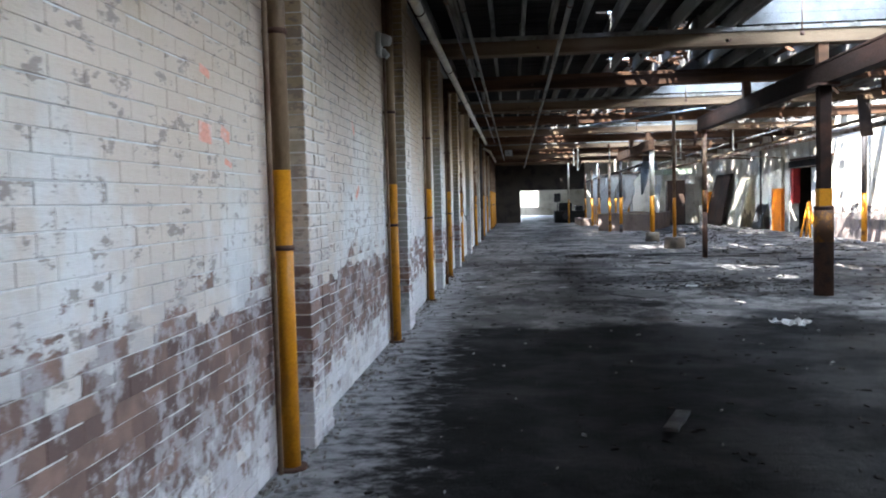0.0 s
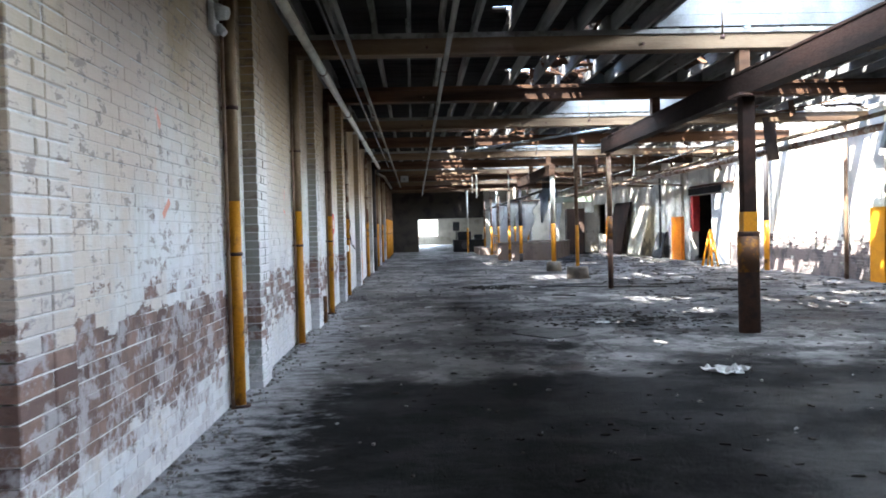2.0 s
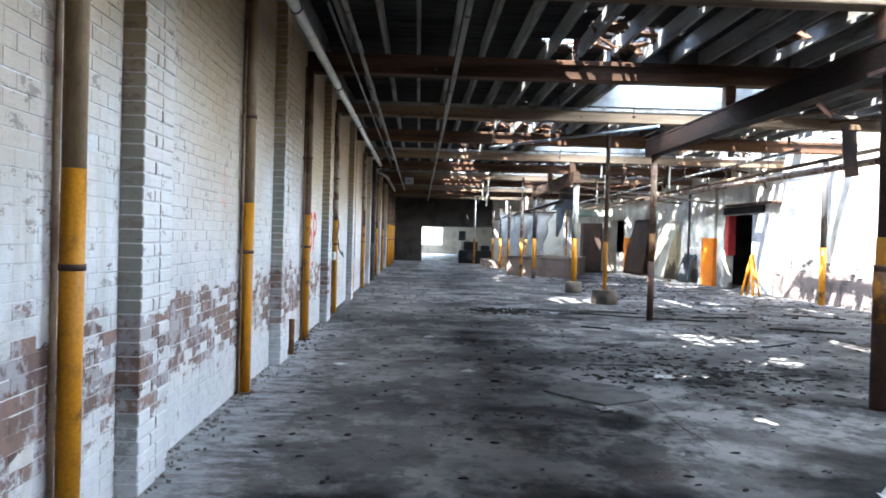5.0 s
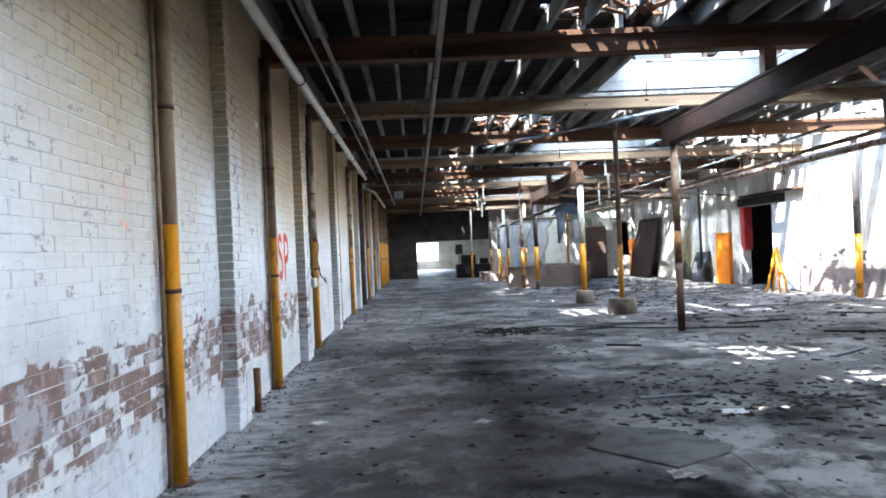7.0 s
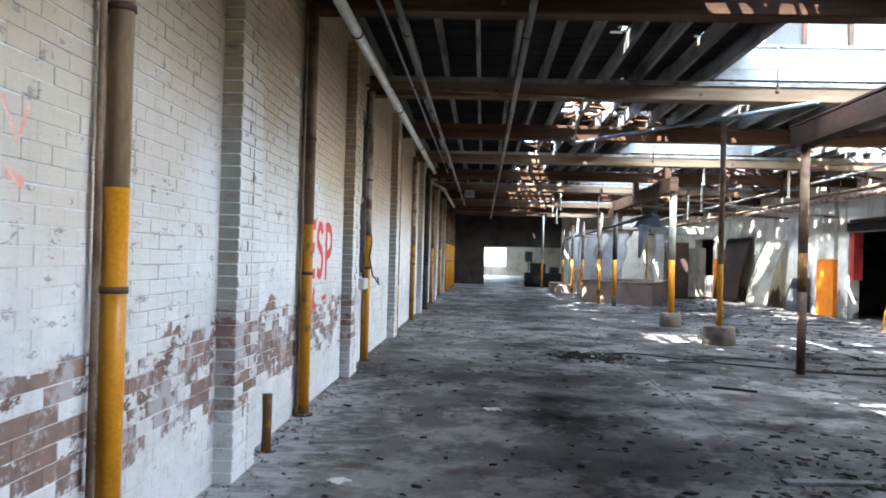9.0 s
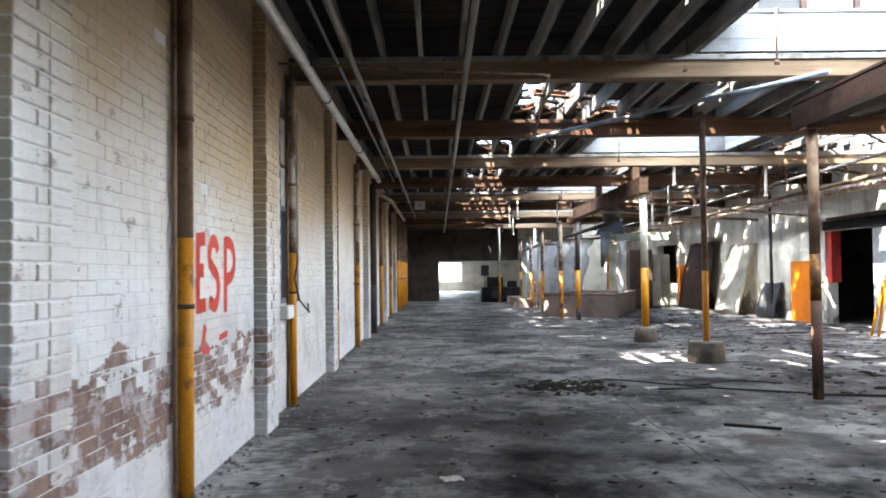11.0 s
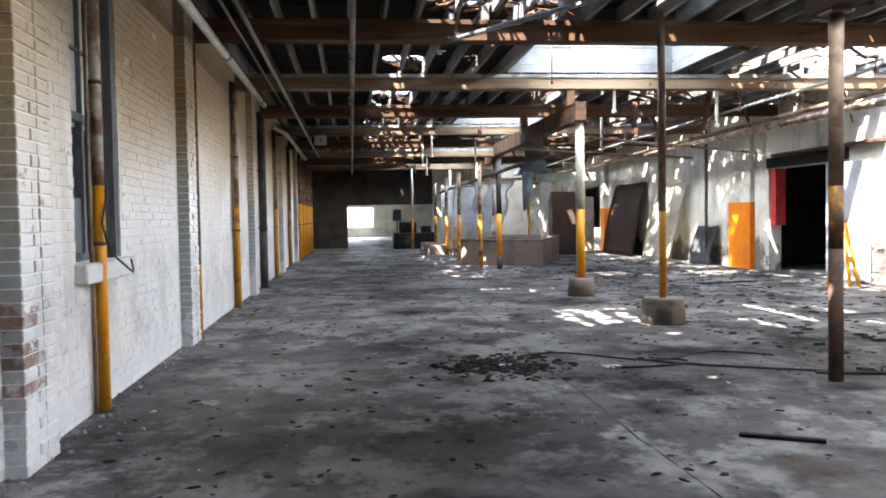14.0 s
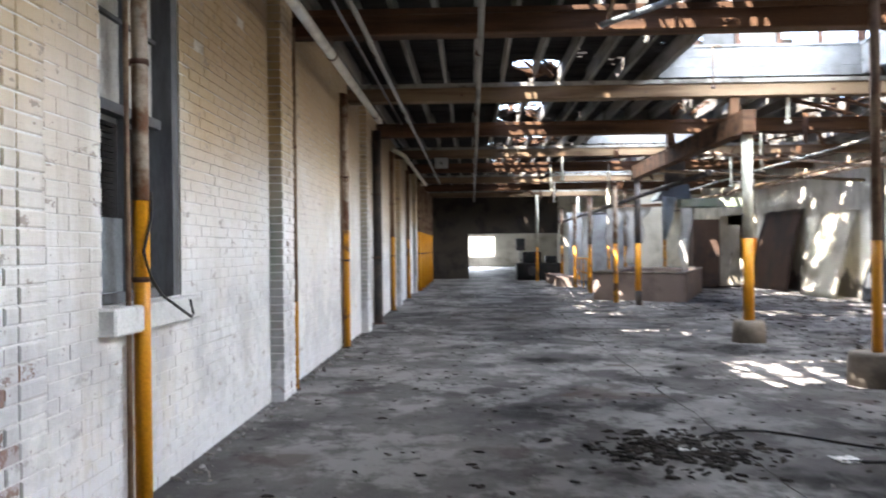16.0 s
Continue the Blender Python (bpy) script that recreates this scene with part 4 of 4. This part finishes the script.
def leaning_sheet(name, y0, y1, h, foot, mat, label):
    """A big sheet leaned against the opposite wall, with a bowed surface and a ragged top."""
    bm = bmesh.new()
    n, m = 10, 12
    grid = []
    for i in range(n + 1):
        u = i / n
        row = []
        for j in range(m + 1):
            v = j / m
            top = h * (0.96 + 0.04 * noise.noise((u * 4, h, 0))) * v
            x = RIGHT - foot + (foot - 0.06) * v - 0.06 * math.sin(math.pi * v) + 0.03 * noise.noise((u * 3, v * 3, h))
            row.append(bm.verts.new((x, y0 + (y1 - y0) * u + 0.05 * noise.noise((v * 4, u, 2)), top)))
        grid.append(row)
    for i in range(n):
        for j in range(m):
            bm.faces.new((grid[i][j], grid[i + 1][j], grid[i + 1][j + 1], grid[i][j + 1])).smooth = True
    bmesh.ops.solidify(bm, geom=list(bm.faces), thickness=0.03)
    return tagged(part(name, bm, M[mat]), label, "sheet")


leaning_sheet("rusty_sheet", 41.6, 45.0, 2.6, 0.6, "sheet_rust", "large dark rusty sheet leaning on the opposite wall")
leaning_sheet("white_sheet", 38.0, 40.4, 2.4, 0.7, "plaster", "large white sheet leaning on the opposite wall")
leaning_sheet("green_sheet", 50.6, 54.0, 2.3, 0.6, "green", "pale green panel leaning on the opposite wall")
leaning_sheet("grey_sheet", 36.0, 37.4, 1.1, 0.35, "grey_wood", "sooty grey sheet leaning on the opposite wall")
bm = bmesh.new()
tube(bm, [(RIGHT - 0.25, 36.4, 0), (RIGHT - 0.25, 36.4, 3.7)], 0.045, 12)
tagged(part("upright_pipe", bm, M["dark_pipe"]), "dark upright pipe before the opposite wall", "pipe")
bm = bmesh.new()
tube(bm, [(RIGHT - 0.15, 21.6, 0), (RIGHT - 0.15, 21.6, 3.7)], 0.05, 12)
tagged(part("upright_pipe", bm, M["pipe_brown"]), "brown upright pipe before the opposite wall", "pipe")


# ---- low basin and duct ----
def basin():
    ob = thing("basin", "low brown rendered basin with thick walls", "basin")
    ring = [Vector(p) for p in ((3.8, 38.8), (5.95, 37.4), (7.65, 42.3), (5.8, 43.9))]
    mid = sum(ring, Vector((0, 0))) / 4
    inner = [mid + (p - mid) * 0.86 for p in ring]
    for i in range(4):
        a, b, c, d = ring[i], ring[(i + 1) % 4], inner[(i + 1) % 4], inner[i]
        bm = bmesh.new()
        lo = [bm.verts.new((p.x, p.y, 0)) for p in (a, b, c, d)]
        hi = [bm.verts.new((p.x, p.y, 0.73)) for p in (a, b, c, d)]
        bm.faces.new(hi)
        bm.faces.new(lo[::-1])
        for k in range(4):
            bm.faces.new((lo[k], lo[(k + 1) % 4], hi[(k + 1) % 4], hi[k]))
        part("basin_wall", bm, M["basin"], ob)
        bm = bmesh.new()
        tube(bm, [(a.x, a.y, 0.735), (b.x, b.y, 0.735)], 0.03, 8)
        part("rim", bm, M["concrete"], ob)
    bm = bmesh.new()
    bm.faces.new([bm.verts.new((p.x, p.y, 0.3)) for p in inner])
    part("basin_bed", bm, M["char"], ob, "dark silt in the basin")


basin()


def duct():
    ob = thing("extraction_duct", "grey sheet-metal hood and duct hanging torn above the basin", "duct", 6.3, 40.0, 0)
    bm = bmesh.new()
    lo = [bm.verts.new((x, y, 2.72)) for x, y in ((-0.62, -0.4), (0.35, -0.4), (0.35, 0.5), (-0.62, 0.5))]
    hi = [bm.verts.new((x, y, 3.15)) for x, y in ((-0.3, -0.3), (0.3, -0.3), (0.3, 0.3), (-0.3, 0.3))]
    for k in range(4):
        bm.faces.new((lo[k], lo[(k + 1) % 4], hi[(k + 1) % 4], hi[k]))
    bmesh.ops.solidify(bm, geom=list(bm.faces), thickness=0.012)
    part("hood", bm, M["steel"], ob)
    bm = bmesh.new()
    tube(bm, [(0, 0, 3.14), (0, 0, 4.2)], 0.28, 18)
    part("flue", bm, M["dark_pipe"], ob, "sooty round stack")
    bm = bmesh.new()
    tube(bm, [(-0.25, -0.35, 2.78), (-0.3, -0.36, 2.2), (-0.38, -0.3, 1.6)], [0.2, 0.16, 0.04], 9)
    part("torn_sheet", bm, M["steel"], ob, "torn hanging sheet strip")
    bm = bmesh.new()
    box(bm, 0.1, 1.9, -0.3, 0.2, 2.5, 2.75)
    bevelled(bm, 0.02)
    part("branch_duct", bm, M["green"], ob, "pale green branch duct")


duct()


def cupboard(x, y, w, d, h, mat, label, rz=0.0):
    ob = thing("metal_cabinet", label, "cabinet", x, y, 0, rz)
    bm = bmesh.new()
    box(bm, 0, w, 0, d, 0.05, h)
    bevelled(bm, 0.012)
    part("body", bm, M[mat], ob)
    for s in (0.02, w / 2 + 0.01):
        bm = bmesh.new()
        box(bm, s, s + w / 2 - 0.03, -0.02, -0.001, 0.1, h - 0.05)
        door = part("door", bm, M[mat], ob)
        bm = bmesh.new()
        box(bm, s + 0.04, s + 0.06, -0.045, -0.021, h * 0.5, h * 0.5 + 0.14)
        part("handle", bm, M["rust_iron"], door)
    bm = bmesh.new()
    box(bm, 0.02, w - 0.02, 0.02, d - 0.02, 0, 0.049)
    part("plinth", bm, M["black"], ob)


cupboard(7.9, 44.3, 0.9, 0.6, 2.3, "sheet_rust", "tall dark brown metal cabinet behind the basin")
cupboard(8.9, 44.7, 0.7, 0.6, 2.1, "plaster", "pale tall metal cabinet behind the basin")
slab("wall_stub", 6.3, 7.2, 45.6, 45.8, 0, 3.4, M["plaster"], "free pale wall stub with a torn edge", "wall")
slab("wall_white", 4.7, 8.6, 52.2, 52.4, 0, 2.9, M["white_board"], "white boarded screen wall", "wall")



def torn_curtain(x, y, w, z0, z1, seed):
    """A ragged strip of pale sheeting hung from a pipe."""
    rr = random.Random(seed)
    bm = bmesh.new()
    n, m = 6, 10
    grid = []
    for j in range(m + 1):
        v = j / m
        half = w * (0.5 - 0.32 * v) * rr.uniform(0.7, 1.15)
        mid = 0.25 * w * noise.noise((v * 2.5, seed, 0)) - 0.25 * w * v
        grid.append([bm.verts.new((x + mid + half * (2 * i / n - 1), y + 0.06 * math.sin(3 * i + 4 * v), z1 - (z1 - z0) * v)) for i in range(n + 1)])
    for j in range(m):
        for i in range(n):
            bm.faces.new((grid[j][i], grid[j][i + 1], grid[j + 1][i + 1], grid[j + 1][i])).smooth = True
    bmesh.ops.solidify(bm, geom=list(bm.faces), thickness=0.004)
    tagged(part("torn_sheeting", bm, M["paper"]), "torn pale sheeting hanging from the pipes", "sheeting", "torn sheeting")


torn_curtain(4.9, 41.8, 0.55, 1.2, 2.6, 1)
torn_curtain(5.9, 43.4, 0.8, 0.9, 2.7, 2)
torn_curtain(4.75, 46.5, 0.5, 1.0, 2.55, 3)
torn_curtain(7.0, 41.42, 0.5, 0.6, 2.7, 4)
overhead("ceiling_pipe", [(4.45, 41.8, 2.64), (8.5, 41.2, 2.74)], 0.03, M["pipe_brown"], "brown cross pipe above the basin")
overhead("ceiling_pipe", [(4.45, 43.5, 2.66), (8.5, 43.3, 2.78)], 0.03, M["pipe_brown"], "brown cross pipe behind the basin")
overhead("ceiling_pipe", [(4.45, 46.5, 2.6), (8.5, 46.4, 2.7)], 0.03, M["dark_pipe"], "dark cross pipe behind the basin")

# machinery by the far doorway
ob = thing("old_machine", "dark abandoned machine by the far doorway", "machine", 3.0, 53.4, 0)
for name, dims in (("bed", (-0.5, 1.5, -0.5, 0.6, 0, 0.75)), ("head", (-0.2, 0.6, -0.3, 0.5, 0.751, 1.25)), ("motor", (0.8, 1.3, -0.2, 0.4, 0.752, 1.05))):
    bm = bmesh.new()
    box(bm, *dims)
    bevelled(bm, 0.05)
    part(name, bm, M["black"], ob)
bm = bmesh.new()
tube(bm, [(0.2, -0.52, 0.4), (0.2, -0.6, 0.4)], 0.22, 18)
part("flywheel", bm, M["dark_pipe"], ob)
ob = thing("control_box", "black control box on a post", "box", 2.75, 54.2, 0)
bm = bmesh.new()
tube(bm, [(0, 0, 0), (0, 0, 1.3)], 0.03, 8)
part("post", bm, M["dark_pipe"], ob)
bm = bmesh.new()
box(bm, -0.2, 0.2, -0.12, 0.12, 1.3, 1.85)
bevelled(bm, 0.02)
part("case", bm, M["black"], ob)
ob = thing("guard_rail", "worn yellow pipe guard rail by the columns", "rail", 4.4, 44.2, 0)
for k in range(4):
    bm = bmesh.new()
    tube(bm, [(0, k * 1.1, 0), (0, k * 1.1, 1.05)], 0.025, 8)
    part("post", bm, M["yellow_worn"], ob)
for z in (0.55, 1.03):
    bm = bmesh.new()
    tube(bm, [(0, 0, z), (0, 3.3, z)], 0.022, 8)
    part("rail", bm, M["yellow_worn"], ob)
slab("platform", 3.6, 4.3, 46.4, 51.0, 0.0, 0.35, M["basin"], "low brown rendered kerb along the column line", "kerb")

# ---- side room windows ----
for k in range(4):
    ob = thing("window_2", "steel-framed side room window", "window", 18.05, 25.6 + k * 2.35, 1.0, kind="structure")
    for i in range(4):
        bm = bmesh.new()
        box(bm, 0, 0.05, i * 0.75, i * 0.75 + 0.04, 0, 1.7)
        part("glazing_bar", bm, M["rust_iron"], ob)
    for i in range(3):
        bm = bmesh.new()
        box(bm, 0.051, 0.08, 0, 2.3, i * 0.8, i * 0.8 + 0.04)
        part("glazing_bar", bm, M["rust_iron"], ob)
for cx, cy in ((13.6, 19.4), (13.6, 24.0), (15.8, 21.5), (13.6, 15.2)):
    round_column(cx, cy, 4.2, 0.14, [(0, M["yellow"]), (1.6, M["cream"])], label="side room column, yellow below, cream above")
bm = bmesh.new()
box(bm, 13.4, 13.8, 12, 28.2, 2.75, 3.1)
tagged(part("side_room_beam", bm, M["plaster"]), "pale beam in the side room", "beam")

# ---- floor things ----


def crumpled(name, x, y, size, mat, label, seed, squash=0.35):
    bm = bmesh.new()
    bmesh.ops.create_grid(bm, x_segments=7, y_segments=7, size=size / 2)
    for v in bm.verts:
        p = v.co * (6 / max(size, 0.2)) + Vector((seed, seed, 0))
        e = max(abs(v.co.x), abs(v.co.y)) / (size / 2)
        v.co.x *= 1 + 0.45 * noise.noise(p + Vector((3, 0, 0)))
        v.co.y *= 1 + 0.55 * noise.noise(p + Vector((0, 7, 0)))
        v.co.z = 0.006 + abs(noise.noise(p * 1.6)) * size * squash * (1.1 - 0.4 * e)
    bmesh.ops.solidify(bm, geom=list(bm.faces), thickness=0.003)
    ob = tagged(part(name, bm, M[mat]), label, "litter")
    ob.matrix_basis = pose(x, y, 0.002, 0, 0, seed * 40)


crumpled("paper_scrap", 3.12, 9.85, 0.34, "paper", "crumpled white paper scrap on the floor", 1)
for i, (sx, sy, s) in enumerate(((-0.55, 20.7, 0.16), (2.0, 21.9, 0.12), (0.4, 17.2, 0.14), (-0.4, 17.0, 0.11), (2.95, 21.6, 0.16), (0.8, 14.2, 0.12), (1.9, 12.3, 0.2), (-0.6, 14.5, 0.12), (2.9, 14.1, 0.18))):
    crumpled("plaster_flake", sx, sy, s, "paper" if i % 3 else "rubble", "pale flake of fallen plaster on the floor", 3 + i, 0.2)


def board(x, y, l, w, rz, mat, label):
    bm = bmesh.new()
    box(bm, -l / 2, l / 2, -w / 2, w / 2, 0, 0.022)
    bmesh.ops.subdivide_edges(bm, edges=list(bm.edges), cuts=3, use_grid_fill=True)
    for v in bm.verts:
        v.co.y += 0.15 * w * noise.noise(v.co * 5 + Vector((x, y, 0)))
    ob = tagged(part("plank", bm, M[mat]), label, "plank", "planks on the floor")
    ob.matrix_basis = pose(x, y, 0.002, 0, 0, rz)


for p in ((1.05, 5.6, 0.5, 0.10, 70, "patch"), (-0.75, 15.6, 0.55, 0.05, 20, "joist"), (2.6, 14.9, 0.6, 0.1, 5, "grey_wood"), (5.2, 20.8, 1.3, 0.08, -15, "char"),
          (6.2, 21.5, 1.1, 0.12, 10, "char"), (6.9, 19.3, 1.2, 0.1, -25, "char"), (5.5, 17.2, 0.9, 0.07, 40, "grey_wood"), (7.5, 24.8, 1.4, 0.1, 12, "grey_wood"),
          (8.4, 22.2, 1.2, 0.1, -40, "char"), (6.3, 28.6, 1.0, 0.09, 60, "grey_wood"), (8.1, 30.3, 1.3, 0.1, 5, "char"), (3.2, 19.0, 0.5, 0.05, -30, "char")):
    board(*p, "weathered broken plank lying on the floor")

bm = bmesh.new()
pts = [(2.9 + 0.45 * math.sin(k * 0.35) + k * 0.075, 21.9 - 0.35 * math.cos(k * 0.28) - k * 0.03, 0.012) for k in range(22)]
tube(bm, pts, 0.011, 6)
tagged(part("cable", bm, M["rubber"]), "black rubber cable trailing across the floor", "cable")
bm = bmesh.new()
tube(bm, [(2.2 + 0.13 * k, 22.3 - 0.02 * k + 0.25 * math.sin(k * 0.5), 0.012) for k in range(20)], 0.009, 6)
tagged(part("cable", bm, M["rubber"]), "thin black cable trailing across the floor", "cable")


def floor_crack(x, y0, y1, seed):
    """A wavering dark joint in the concrete, a hair proud of the floor."""
    rr = random.Random(seed)
    bm = bmesh.new()
    y, prev = y0, None
    while y < y1:
        w = rr.uniform(0.002, 0.009)
        cx = x + 0.05 * noise.noise((y * 0.8, seed, 0)) + rr.uniform(-0.006, 0.006)
        cur = [bm.verts.new((cx - w, y, 0.0025)), bm.verts.new((cx + w, y, 0.0025))]
        if prev:
            bm.faces.new((prev[0], prev[1], cur[1], cur[0]))
        prev, y = cur, y + rr.uniform(0.08, 0.2)
    return tagged(part("floor_joint", bm, M["char"]), "dark open joint in the concrete floor", "floor joint", kind="structure")


floor_crack(2.36, 11.0, 33.0, 1)
bm = bmesh.new()
ring = [(1.45, 13.1), (1.9, 12.45), (2.35, 12.75), (2.45, 12.95), (2.2, 13.5), (1.75, 13.75)]
lo = [bm.verts.new((x, y, 0.001)) for x, y in ring]
hi = [bm.verts.new((x * 0.99 + 0.02, y, 0.016)) for x, y in ring]
bm.faces.new(hi)
for k in range(len(ring)):
    bm.faces.new((lo[k], lo[(k + 1) % 6], hi[(k + 1) % 6], hi[k]))
tagged(part("concrete_patch", bm, M["patch"]), "thin broken skin of pale concrete on the floor", "patch")


def scatter(name, count, area, size, mat, label, seed, flat=0.4):
    """Loose chips and crumbs, one joined mesh."""
    rr = random.Random(seed)
    verts, faces = [], []
    for _ in range(count):
        x, y = area(rr)
        s = size * rr.uniform(0.35, 1.0) ** 1.5
        a = rr.uniform(0, 6.28)
        n = rr.choice((4, 5, 6))
        o = len(verts)
        stretch = rr.uniform(0.12, 0.7)
        for lvl, k in ((0, 1.0), (s * flat, 0.7)):
            for i in range(n):
                r = s * k * rr.uniform(0.7, 1.15)
                u, v = r * math.cos(6.283 * i / n), r * stretch * math.sin(6.283 * i / n)
                verts.append((x + u * math.cos(a) - v * math.sin(a), y + u * math.sin(a) + v * math.cos(a), lvl + 0.001 + (rr.uniform(0, s * 0.15) if lvl else 0)))
        faces.append(tuple(o + n + i for i in range(n)))
        faces += [(o + i, o + (i + 1) % n, o + n + (i + 1) % n, o + n + i) for i in range(n)]
    return tagged(raw(name, verts, faces, M[mat]), label, "debris", kind="stuff")


scatter("wall_rubble", 1500, lambda r: (WALL + 0.02 + abs(r.gauss(0, 0.11)), 1 + 29 * r.random() ** 1.7), 0.028, "rubble", "crumbs of plaster and brick along the wall's foot", 1, 0.7)
scatter("floor_debris", 4600, lambda r: (r.uniform(-1.0, 10.3), r.uniform(2, 50)), 0.05, "char", "dark chips and dirt strewn over the floor", 2, 0.12)
scatter("pale_debris", 1100, lambda r: (r.uniform(-1.0, 10.3), r.uniform(2, 50)), 0.035, "rubble", "pale crumbs strewn over the floor", 3, 0.3)
scatter("rotted_heap", 420, lambda r: (r.gauss(1.95, 0.28), r.gauss(21.9, 0.28)), 0.075, "char", "low heap of dark rotted debris on the floor", 4, 0.16)
scatter("rotted_heap", 500, lambda r: (r.gauss(3.3, 0.8), r.gauss(14.6, 0.8)), 0.075, "char", "dark rotted debris spread over the floor", 5, 0.1)
scatter("splinters", 900, lambda r: (r.uniform(4.8, 10.2), r.uniform(15, 42)), 0.11, "char", "dark splinters of fallen roof boards", 6, 0.1)

wall_bricks()
